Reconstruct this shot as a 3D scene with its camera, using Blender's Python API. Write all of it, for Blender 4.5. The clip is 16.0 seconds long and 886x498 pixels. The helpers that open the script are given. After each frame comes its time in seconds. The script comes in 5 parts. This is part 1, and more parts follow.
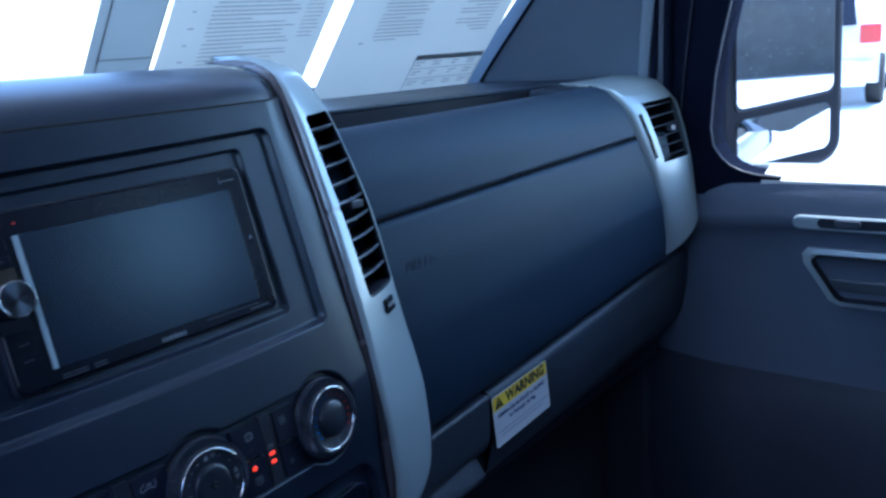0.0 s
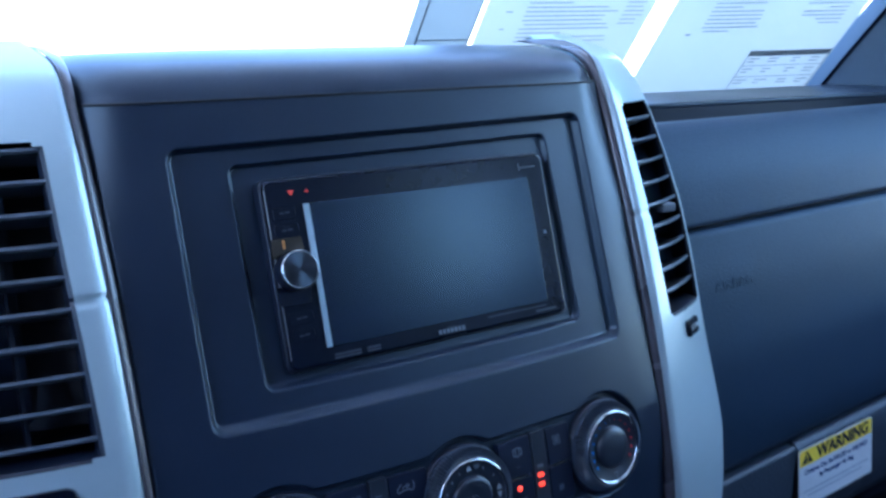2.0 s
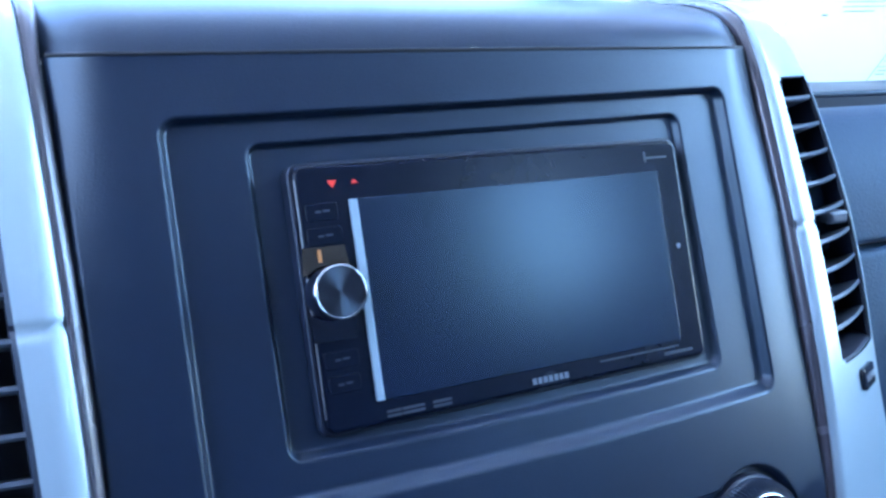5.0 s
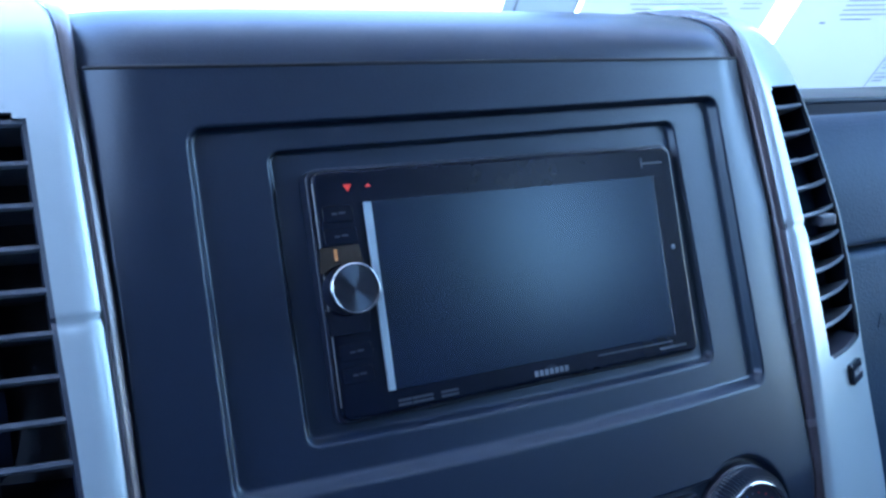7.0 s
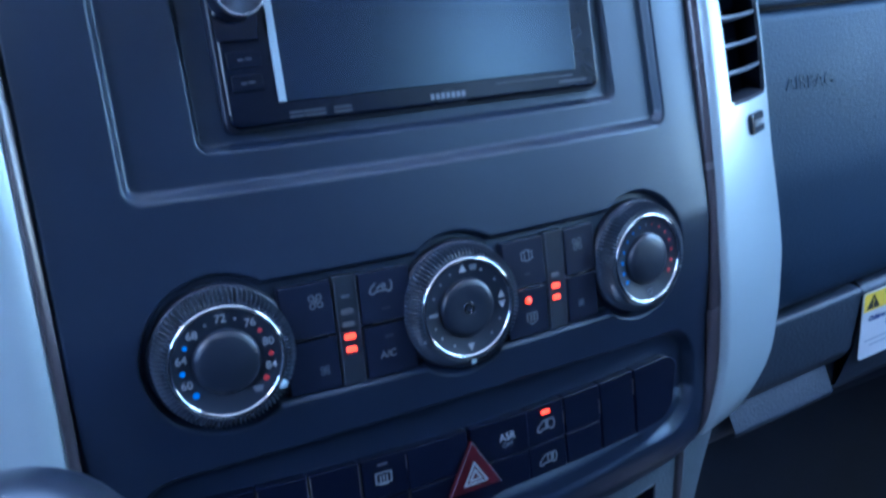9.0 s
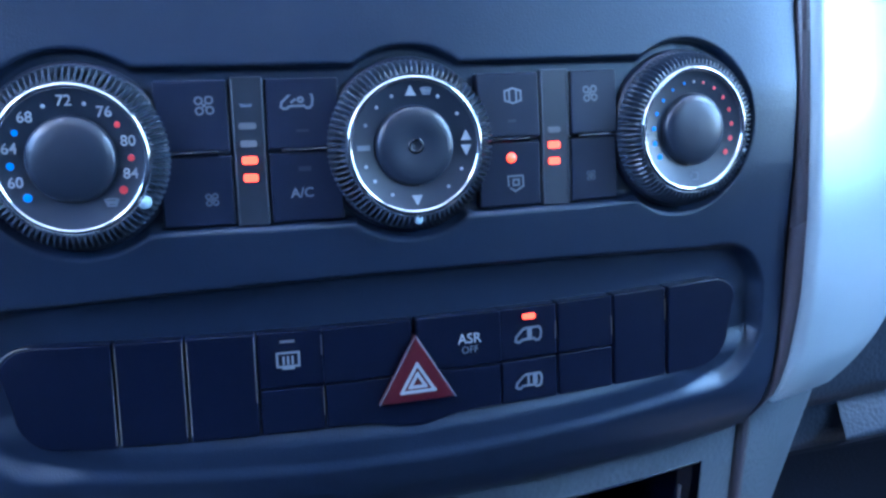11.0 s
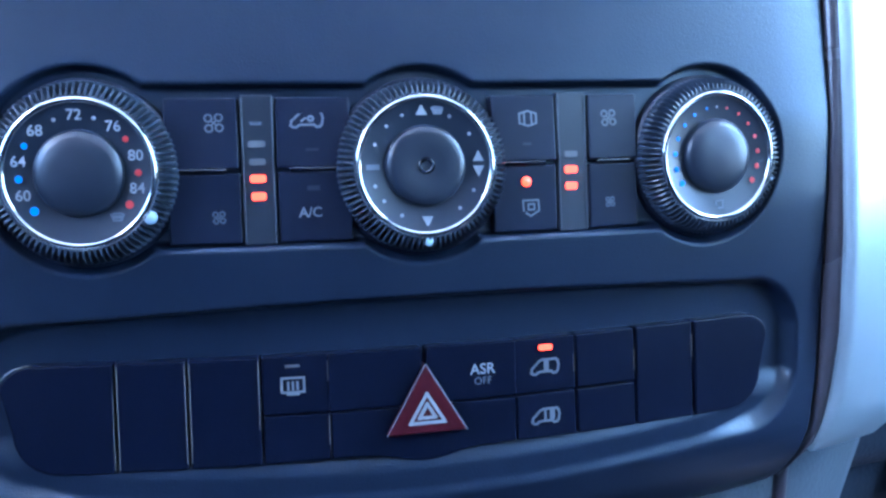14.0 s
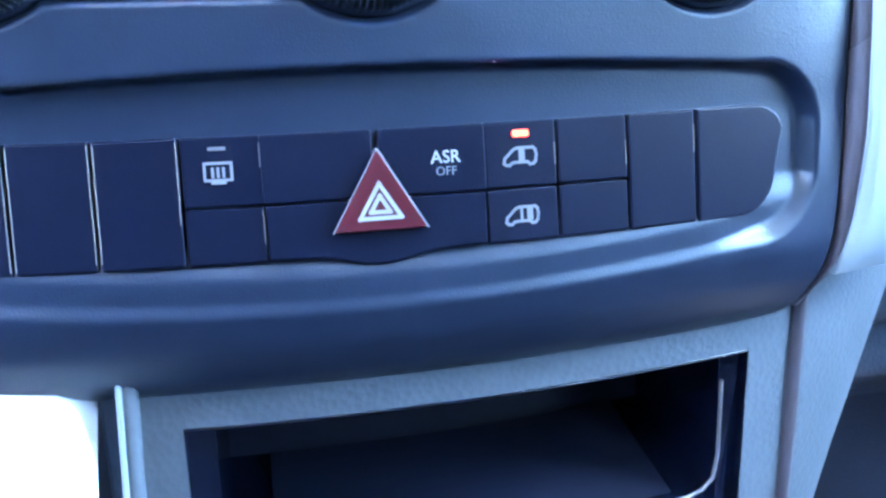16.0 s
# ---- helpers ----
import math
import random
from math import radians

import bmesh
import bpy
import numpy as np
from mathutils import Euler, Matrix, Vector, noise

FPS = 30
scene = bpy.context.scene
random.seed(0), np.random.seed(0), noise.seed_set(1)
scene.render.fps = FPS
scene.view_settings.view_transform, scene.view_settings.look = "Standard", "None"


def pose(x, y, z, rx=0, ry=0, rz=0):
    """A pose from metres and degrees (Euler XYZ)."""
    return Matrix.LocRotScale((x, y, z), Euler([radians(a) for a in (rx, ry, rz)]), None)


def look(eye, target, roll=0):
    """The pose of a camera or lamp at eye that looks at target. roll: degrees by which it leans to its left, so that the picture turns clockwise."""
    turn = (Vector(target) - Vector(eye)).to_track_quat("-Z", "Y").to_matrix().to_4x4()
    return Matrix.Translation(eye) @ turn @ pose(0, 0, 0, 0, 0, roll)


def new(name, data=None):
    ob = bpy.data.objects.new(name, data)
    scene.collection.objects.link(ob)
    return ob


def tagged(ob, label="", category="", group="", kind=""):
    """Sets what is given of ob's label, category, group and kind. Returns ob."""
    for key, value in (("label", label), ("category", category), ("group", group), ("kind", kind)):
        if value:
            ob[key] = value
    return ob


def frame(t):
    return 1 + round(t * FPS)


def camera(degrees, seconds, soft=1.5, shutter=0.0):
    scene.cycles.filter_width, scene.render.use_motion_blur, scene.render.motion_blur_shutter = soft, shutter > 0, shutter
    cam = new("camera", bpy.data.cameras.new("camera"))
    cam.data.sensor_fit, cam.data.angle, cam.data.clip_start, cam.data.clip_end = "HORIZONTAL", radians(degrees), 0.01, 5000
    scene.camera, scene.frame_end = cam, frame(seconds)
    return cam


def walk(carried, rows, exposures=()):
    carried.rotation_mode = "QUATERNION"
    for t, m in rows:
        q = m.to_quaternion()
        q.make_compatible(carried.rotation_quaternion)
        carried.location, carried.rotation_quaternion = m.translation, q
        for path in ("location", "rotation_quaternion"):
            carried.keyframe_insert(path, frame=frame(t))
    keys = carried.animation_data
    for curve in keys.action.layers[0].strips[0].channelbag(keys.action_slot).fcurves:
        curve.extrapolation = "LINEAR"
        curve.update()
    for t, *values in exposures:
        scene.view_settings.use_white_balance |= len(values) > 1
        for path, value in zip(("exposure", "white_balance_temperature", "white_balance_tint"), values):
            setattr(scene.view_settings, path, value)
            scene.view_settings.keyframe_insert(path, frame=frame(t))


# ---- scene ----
cam = camera(54.63, 16.0, soft=2.6, shutter=0.35)
PATH = [
    (0, look((-0.26123, -0.43564, 0.97989), (0.11862, -0.13143, 0.86514), -4.13)),
    (0.5, look((-0.28770, -0.46428, 0.98565), (0.07087, -0.13849, 0.86201), -4.65)),
    (1, look((-0.29019, -0.46113, 0.97910), (0.05380, -0.12235, 0.84911), -4.55)),
    (1.5, look((-0.26976, -0.43983, 0.97184), (0.02748, -0.05440, 0.85743), -3.73)),
    (2, look((-0.22217, -0.38605, 0.96634), (0.03374, 0.03034, 0.86085), -1.76)),
    (2.5, look((-0.16812, -0.32698, 0.95690), (0.07444, 0.09949, 0.86055), -0.85)),
    (3, look((-0.14242, -0.28907, 0.94827), (0.08763, 0.14408, 0.85103), -1.15)),
    (3.5, look((-0.13619, -0.28150, 0.94447), (0.09308, 0.15098, 0.84253), -0.71)),
    (4, look((-0.14089, -0.28088, 0.94228), (0.08727, 0.15255, 0.84188), -0.93)),
    (4.5, look((-0.15187, -0.28075, 0.94573), (0.07233, 0.15409, 0.84256), -1.17)),
    (5, look((-0.16582, -0.27852, 0.94396), (0.05191, 0.16027, 0.84367), -1.38)),
    (5.2, look((-0.17068, -0.27563, 0.94750), (0.04470, 0.16425, 0.84688), -1.30)),
    (7.3, look((-0.17625, -0.30024, 0.94695), (0.03945, 0.13994, 0.84837), -1.29)),
    (7.5, look((-0.17302, -0.30203, 0.94158), (0.04589, 0.13580, 0.83970), -1.41)),
    (8, look((-0.16837, -0.30717, 0.93371), (0.05400, 0.12482, 0.81565), -1.43)),
    (8.5, look((-0.16433, -0.31890, 0.91792), (0.06485, 0.10202, 0.77544), -1.30)),
    (9, look((-0.16244, -0.32372, 0.89283), (0.06222, 0.08680, 0.71676), -0.94)),
    (9.5, look((-0.13838, -0.31623, 0.86376), (0.05995, 0.10315, 0.67725), -1.10)),
    (9.7, look((-0.12323, -0.31148, 0.85079), (0.06617, 0.10963, 0.65898), -0.05)),
    (11.8, look((-0.05904, -0.29787, 0.79041), (0.06193, 0.16997, 0.66198), -0.43)),
    (12, look((-0.05949, -0.29972, 0.78890), (0.06335, 0.16944, 0.66725), -0.36)),
    (12.5, look((-0.05552, -0.29800, 0.78797), (0.06175, 0.17357, 0.67022), -0.14)),
    (13, look((-0.05249, -0.29966, 0.78590), (0.05968, 0.17390, 0.67119), -0.13)),
    (13.5, look((-0.05216, -0.29941, 0.78269), (0.05834, 0.17392, 0.66543), -0.01)),
    (14, look((-0.05369, -0.29861, 0.78367), (0.05755, 0.17407, 0.66451), 0.32)),
    (14.5, look((-0.04490, -0.29603, 0.77393), (0.05537, 0.17531, 0.64059), 0.18)),
    (15, look((-0.03418, -0.27708, 0.72884), (0.07222, 0.18783, 0.57870), -0.37)),
    (15.5, look((-0.03191, -0.27358, 0.72437), (0.07236, 0.19205, 0.57499), -1.15)),
    (16, look((-0.03269, -0.27493, 0.72372), (0.07035, 0.19283, 0.58024), -1.14)),
]
walk(cam, PATH, [(0.0, 1.2, 5200, 10), (0.5, 1.7, 5250, 10), (1.0, 1.95, 5350, 11), (2.0, 2.0, 5200, 10), (2.5, 1.95, 5100, 10), (3.0, 2.0, 5050, 10), (3.5, 2.4, 5050, 10), (4.0, 2.7, 5000, 10), (5.0, 2.95, 5150, 12), (7.5, 2.2, 5200, 11), (8.5, 2.6, 5100, 11), (9.0, 2.75, 5100, 10), (9.5, 2.85, 5150, 10), (12.0, 3.8, 5100, 10), (14.5, 3.7, 5150, 10), (15.0, 4.2, 5350, 10), (15.5, 4.9, 5600, 10), (16.0, 5.15, 5600, 10)])

# ---- light ----
world = bpy.data.worlds.new("world")
scene.world = world
world.use_nodes = True
wn = world.node_tree.nodes
sky = wn.new("ShaderNodeTexSky")
sky.sky_type = "NISHITA"
sky.sun_disc = False
sky.dust_density, sky.ozone_density, sky.air_density = 0.7, 1.0, 1.0
sky.sun_elevation = radians(74)
sky.sun_rotation = radians(108)
wn["Background"].inputs["Strength"].default_value = 0.34
world.node_tree.links.new(sky.outputs["Color"], wn["Background"].inputs["Color"])


def lamp(name, kind, m, power, colour, **more):
    d = bpy.data.lights.new(name, kind)
    d.energy, d.color = power, colour
    ob = new(name, d)
    ob.matrix_world = m
    if kind == "AREA":
        d.shape, d.size, d.size_y = "RECTANGLE", more["w"], more["h"]
    else:
        d.angle = radians(0.5)
    return ob


SUN_WAY = Vector((0.25, -0.08, 0.95))
lamp("sun", "SUN", look(SUN_WAY * 10, (0, 0, 0)), 4.0, (1.0, 0.96, 0.9))
# area lamps added at the windows, standing in for sky light
# unseen rear side window; tinted and set to reflect in the stereo screen
lamp("rear_window_light", "AREA", look((0.865, -1.23, 1.27), (0.0, 0.0, 0.93)), 0.11, (0.62, 0.98, 0.90), w=0.32, h=0.26)
lamp("passenger_window_light", "AREA", look((0.875, -0.30, 1.34), (0.0, -0.20, 0.95)), 0.65, (0.76, 0.97, 1.0), w=0.42, h=0.36)
lamp("windscreen_light", "AREA", look((-0.2, 0.30, 1.45), (-0.1, -0.25, 0.75)), 0.5, (0.78, 0.92, 1.0), w=1.4, h=0.45)
lamp("driver_window_light", "AREA", look((-0.87, -0.35, 1.37), (0.2, -0.3, 0.95)), 0.46, (1.0, 0.94, 0.95), w=0.66, h=0.26)


# ---- materials ----
def material(name, colour, rough=0.5, metal=0.0, var=0.15, scale=60.0, bump=0.0, bump_scale=900.0, coat=0.0, emit=None, power=0.0, rough_var=0.08, spec=0.5, tint=(1.0, 1.0, 1.0)):
    m = bpy.data.materials.new(name)
    m.use_nodes = True
    n, l = m.node_tree.nodes, m.node_tree.links
    b = n["Principled BSDF"]
    tc = n.new("ShaderNodeTexCoord")
    big = n.new("ShaderNodeTexNoise")
    big.inputs["Scale"].default_value = scale / 6
    big.inputs["Detail"].default_value = 4
    fine = n.new("ShaderNodeTexNoise")
    fine.inputs["Scale"].default_value = scale * 5
    fine.inputs["Detail"].default_value = 2
    for t in (big, fine):
        l.new(tc.outputs["Object"], t.inputs["Vector"])
    add = n.new("ShaderNodeMath")
    add.operation = "MULTIPLY_ADD"
    add.inputs[1].default_value, = (0.4,)
    l.new(fine.outputs["Fac"], add.inputs[0])
    l.new(big.outputs["Fac"], add.inputs[2])
    ramp = n.new("ShaderNodeMapRange")
    ramp.inputs["From Min"].default_value, ramp.inputs["From Max"].default_value = 0.4, 1.0
    ramp.inputs["To Min"].default_value, ramp.inputs["To Max"].default_value = 1 - var, 1 + var
    l.new(add.outputs[0], ramp.inputs["Value"])
    mix = n.new("ShaderNodeVectorMath")
    mix.operation = "SCALE"
    mix.inputs[0].default_value = colour
    l.new(ramp.outputs[0], mix.inputs["Scale"])
    l.new(mix.outputs[0], b.inputs["Base Color"])
    rr = n.new("ShaderNodeMapRange")
    rr.inputs["To Min"].default_value, rr.inputs["To Max"].default_value = max(0.02, rough - rough_var), min(1, rough + rough_var)
    l.new(big.outputs["Fac"], rr.inputs["Value"])
    l.new(rr.outputs[0], b.inputs["Roughness"])
    b.inputs["Metallic"].default_value = metal
    b.inputs["Coat Weight"].default_value = coat
    b.inputs["Specular IOR Level"].default_value = spec
    b.inputs["Specular Tint"].default_value = (*tint, 1)
    if bump:
        vor = n.new("ShaderNodeTexVoronoi")
        vor.inputs["Scale"].default_value = bump_scale
        l.new(tc.outputs["Object"], vor.inputs["Vector"])
        bp = n.new("ShaderNodeBump")
        bp.inputs["Strength"].default_value = bump
        bp.inputs["Distance"].default_value = 0.0004
        l.new(vor.outputs["Distance"], bp.inputs["Height"])
        l.new(bp.outputs["Normal"], b.inputs["Normal"])
    if emit:
        b.inputs["Emission Color"].default_value = (*emit, 1)
        b.inputs["Emission Strength"].default_value = power
    return m


PLASTIC = material("dark_soft_plastic", (0.0092, 0.0150, 0.0315), 0.35, var=0.12, bump=0.12, bump_scale=1500, spec=0.5, tint=(0.82, 0.94, 1.0))
GRAIN = material("grained_dash_skin", (0.016, 0.030, 0.058), 0.56, var=0.12, bump=0.45, bump_scale=700, spec=0.32, tint=(0.66, 0.92, 1.0))
LOWER = material("grey_lower_plastic", (0.082, 0.100, 0.114), 0.5, var=0.1, bump=0.5, bump_scale=420)
LOWERDASH = material("grey_dash_plastic", (0.025, 0.035, 0.052), 0.5, var=0.1, bump=0.6, bump_scale=420)
SILVER = material("silver_painted_plastic", (0.38, 0.455, 0.485), 0.36, metal=0.35, var=0.03, scale=40, coat=0.3, rough_var=0.0)
GLOSS = material("gloss_black_plastic", (0.003, 0.005, 0.013), 0.18, var=0.2, scale=30, rough_var=0.05)
BLACK = material("matt_black_plastic", (0.006, 0.009, 0.020), 0.45, var=0.15)
SLAT = material("vent_slat_plastic", (0.060, 0.072, 0.092), 0.32, var=0.1)
RUBBER = material("brown_black_edge_trim", (0.060, 0.053, 0.062), 0.28, spec=0.8, var=0.15)
SEAM = material("dark_joint", (0.008, 0.009, 0.012), 0.7)
CHROME = material("polished_chrome", (0.62, 0.63, 0.65), 0.07, metal=1.0, var=0.03, rough_var=0.03)
SCREEN = material("dark_lcd_glass", (0.005, 0.009, 0.026), 0.24, var=0.0, rough_var=0.0, spec=0.6, tint=(0.75, 0.92, 1.0))
# pale colour for painted glints on key, stereo and tray edges
GLINT = material("painted_edge_glint", (0.22, 0.21, 0.20), 0.3, metal=0.5)
WHITE = material("white_print", (0.25, 0.272, 0.295), 0.6, var=0.05)
KEYPRINT = material("grey_key_print", (0.155, 0.172, 0.195), 0.6, var=0.05)
DIMPRINT = material("faded_grey_print", (0.125, 0.145, 0.175), 0.6, var=0.1)
BLUE = material("blue_print", (0.02, 0.22, 0.62), 0.5, var=0.05)
REDPRINT = material("red_print", (0.55, 0.04, 0.04), 0.5, var=0.05)
GRIP = material("knurled_grip_plastic", (0.026, 0.034, 0.050), 0.30, var=0.1)
HAZARD = material("red_hazard_plastic", (0.055, 0.005, 0.010), 0.3, var=0.1)
LED = material("red_led", (0.8, 0.05, 0.03), 0.4, emit=(1.0, 0.045, 0.014), power=0.55)
DIMLED = material("unlit_led_window", (0.115, 0.120, 0.130), 0.4)
ORANGE = material("amber_key_cap", (0.105, 0.085, 0.070), 0.25, metal=0.8, var=0.3)
CLOTH = material("footwell_carpet", (0.018, 0.022, 0.034), 0.95, var=0.3, bump=0.6, bump_scale=600)
DOORTRIM = material("door_trim_plastic", (0.085, 0.106, 0.150), 0.55, var=0.12, bump=0.5, bump_scale=500)
DOORPOCKET = material("dark_door_pocket_plastic", (0.020, 0.025, 0.042), 0.6, var=0.15, bump=0.5, bump_scale=500)
PILLAR = material("pillar_trim_fabric", (0.105, 0.145, 0.20), 0.75, var=0.1, bump=0.4, bump_scale=800)
HEADLINER = material("headliner_cloth", (0.62, 0.61, 0.62), 0.9, var=0.08)
REARDARK = material("dark_rear_trim", (0.06, 0.065, 0.08), 0.9)
LABELWHITE = material("label_white_vinyl", (0.52, 0.54, 0.57), 0.45, var=0.04)
LABELYELLOW = material("label_yellow_vinyl", (0.78, 0.55, 0.05), 0.45, var=0.04)
INK = material("black_ink", (0.02, 0.02, 0.025), 0.5)
BLUEINK = material("dark_blue_ink", (0.02, 0.045, 0.16), 0.5)
GREYINK = material("grey_ink", (0.30, 0.35, 0.42), 0.7)
SNOW = material("snow", (0.80, 0.83, 0.88), 0.7, var=0.06, scale=3)
CARPAINT = material("white_car_paint", (0.72, 0.73, 0.75), 0.25, coat=0.6, var=0.02, scale=2)
TAIL = material("tail_light_red", (0.45, 0.03, 0.03), 0.2)
TYRE = material("tyre_rubber", (0.02, 0.02, 0.02), 0.8)
WALLGREY = material("grey_building_cladding", (0.055, 0.056, 0.056), 0.8, var=0.35, scale=6)
TRAYBLACK = material("tray_black_plastic", (0.004, 0.006, 0.015), 0.5, spec=0.3)
MIRROR = material("mirror_glass", (0.75, 0.78, 0.80), 0.02, metal=1.0, var=0.0, rough_var=0.0)
STEEL = material("body_side_paint", (0.35, 0.36, 0.38), 0.4, metal=0.3)


def paper_material(name, low, high, through_light):
    m = bpy.data.materials.new(name)
    m.use_nodes = True
    n, l = m.node_tree.nodes, m.node_tree.links
    out = n["Material Output"]
    tc, no = n.new("ShaderNodeTexCoord"), n.new("ShaderNodeTexNoise")
    no.inputs["Scale"].default_value = 9
    l.new(tc.outputs["Object"], no.inputs["Vector"])
    cr = n.new("ShaderNodeValToRGB")
    cr.color_ramp.elements[0].color = (*low, 1)
    cr.color_ramp.elements[1].color = (*high, 1)
    l.new(no.outputs["Fac"], cr.inputs["Fac"])
    d, t, mx = n.new("ShaderNodeBsdfDiffuse"), n.new("ShaderNodeBsdfTranslucent"), n.new("ShaderNodeMixShader")
    l.new(cr.outputs["Color"], d.inputs["Color"])
    l.new(cr.outputs["Color"], t.inputs["Color"])
    mx.inputs["Fac"].default_value = through_light
    l.new(d.outputs[0], mx.inputs[1])
    l.new(t.outputs[0], mx.inputs[2])
    l.new(mx.outputs[0], out.inputs["Surface"])
    return m


def glass_material():
    m = bpy.data.materials.new("window_glass")
    m.use_nodes = True
    n, l = m.node_tree.nodes, m.node_tree.links
    out = n["Material Output"]
    tr, gl, mx, fr = n.new("ShaderNodeBsdfTransparent"), n.new("ShaderNodeBsdfGlossy"), n.new("ShaderNodeMixShader"), n.new("ShaderNodeFresnel")
    tr.inputs["Color"].default_value = (0.93, 0.96, 0.97, 1)
    gl.inputs["Roughness"].default_value = 0.02
    fr.inputs["IOR"].default_value = 1.10
    l.new(fr.outputs[0], mx.inputs["Fac"])
    l.new(tr.outputs[0], mx.inputs[1])
    l.new(gl.outputs[0], mx.inputs[2])
    l.new(mx.outputs[0], out.inputs["Surface"])
    return m


PAPER = paper_material("thin_paper", (0.38, 0.372, 0.315), (0.44, 0.43, 0.365), 0.55)
CARD = paper_material("grey_card", (0.30, 0.325, 0.305), (0.36, 0.385, 0.36), 0.35)
TEXTINK = paper_material("printed_text", (0.17, 0.175, 0.18), (0.22, 0.225, 0.23), 0.5)
GLASS = glass_material()


# ---- mesh helpers ----
PLACE = {}


def to_mesh(name, verts, faces, mat, smooth=True):
    me = bpy.data.meshes.new(name)
    me.from_pydata([tuple(v) for v in verts], [], [tuple(f) for f in faces])
    me.materials.append(mat)
    me.polygons.foreach_set("use_smooth", [smooth] * len(me.polygons))
    me.update()
    return me


def from_bm(name, bm, mat, smooth=False):
    me = bpy.data.meshes.new(name)
    bm.normal_update()
    bm.to_mesh(me)
    bm.free()
    me.materials.append(mat)
    if smooth:
        me.polygons.foreach_set("use_smooth", [True] * len(me.polygons))
    return me


def thing(name, m, label, category, group="", kind="", me=None):
    ob = new(name, me)
    ob.matrix_basis = m
    PLACE[ob] = m
    return tagged(ob, label, category, group, kind)


def part(name, me, parent, m=None, label=""):
    """A mesh under its thing; m is its pose in the world."""
    m = m if m is not None else Matrix()
    ob = new(name, me)
    ob.parent = parent
    ob.matrix_basis = PLACE[parent].inverted() @ m
    PLACE[ob] = m
    return tagged(ob, label)


def surface(name, grid, mat, smooth=True, closed=False):
    """A quad mesh over an array of points (rows, columns, 3)."""
    r, c = grid.shape[:2]
    i = np.arange(r * c).reshape(r, c)
    if closed:
        i = np.hstack([i, i[:, :1]])
    f = np.stack([i[:-1, :-1], i[:-1, 1:], i[1:, 1:], i[1:, :-1]], -1).reshape(-1, 4)
    return to_mesh(name, grid.reshape(-1, 3), f, mat, smooth)


def outline(w, h, r, steps=5):
    """A rounded rectangle's points, counter-clockwise."""
    pts = []
    r = min(r, w / 2 - 1e-5, h / 2 - 1e-5)
    for cx, cy, a in ((w / 2 - r, h / 2 - r, 0), (-w / 2 + r, h / 2 - r, 90), (-w / 2 + r, -h / 2 + r, 180), (w / 2 - r, -h / 2 + r, 270)):
        for k in range(steps + 1):
            t = radians(a + 90 * k / steps)
            pts.append((cx + r * math.cos(t), cy + r * math.sin(t)))
    return pts


def slab(name, pts, z0, z1, mat, bevel=0.0):
    """A flat shape pulled from z0 to z1, its front edge (z1) rounded."""
    n = len(pts)
    cx, cy = sum(p[0] for p in pts) / n, sum(p[1] for p in pts) / n
    rings = [(1.0, z0)]
    size = max(max(abs(p[0] - cx), abs(p[1] - cy)) for p in pts)
    if bevel:
        for k in range(4):
            a = radians(30 * k)
            rings.append((bevel * (1 - math.cos(a)), z1 - bevel + bevel * math.sin(a)))
    else:
        rings.append((0.0, z1))
    verts = []
    for k, (inset, z) in enumerate(rings):
        if k == 0:
            inset = 0.0
        for i, p in enumerate(pts):
            a, b = Vector(pts[i - 1]), Vector(pts[(i + 1) % n])
            t = (b - a).normalized()
            verts.append((p[0] - t.y * inset, p[1] + t.x * inset, z))
    faces = []
    for k in range(len(rings) - 1):
        for i in range(n):
            j = (i + 1) % n
            faces.append((k * n + i, k * n + j, (k + 1) * n + j, (k + 1) * n + i))
    top = (len(rings) - 1) * n
    faces.append(tuple(range(top, top + n)))
    faces.append(tuple(reversed(range(n))))
    return to_mesh(name, verts, faces, mat, False)


def plate(name, w, h, r, z0, z1, mat, bevel=0.0004, cx=0.0, cy=0.0):
    return slab(name, [(x + cx, y + cy) for x, y in outline(w, h, r)], z0, z1, mat, bevel)


def box(name, x0, x1, y0, y1, z0, z1, mat, bevel=0.002):
    bm = bmesh.new()
    bmesh.ops.create_cube(bm, size=1)
    for v in bm.verts:
        v.co = ((x0 + x1) / 2 + v.co.x * (x1 - x0), (y0 + y1) / 2 + v.co.y * (y1 - y0), (z0 + z1) / 2 + v.co.z * (z1 - z0))
    if bevel:
        bmesh.ops.bevel(bm, geom=bm.edges[:], offset=bevel, segments=2, affect="EDGES", profile=0.6)
    return from_bm(name, bm, mat)


def lathe(name, profile, mat, seg=48, smooth=True):
    """Turned about z; profile: (radius, z) from the outside back to the middle of the front."""
    a = np.linspace(0, 2 * np.pi, seg, endpoint=False)
    g = np.array([[(r * math.cos(t), r * math.sin(t), z) for t in a] for r, z in profile])
    return surface(name, g, mat, smooth, closed=True)


def sweep(name, path, w, d, mat, up=None, seg=8):
    """A rounded strip of width w and thickness d along the path."""
    pts = [Vector(p) for p in path]
    rows = []
    for i, p in enumerate(pts):
        t = (pts[min(i + 1, len(pts) - 1)] - pts[max(i - 1, 0)]).normalized()
        side = t.cross(Vector(up or (0, -1, 0))).normalized()
        n = side.cross(t).normalized()
        rows.append([tuple(p + side * (w / 2 * math.cos(a)) + n * (d / 2 * math.sin(a))) for a in (2 * math.pi * k / seg for k in range(seg))])
    return surface(name, np.array(rows), mat, True, closed=True)


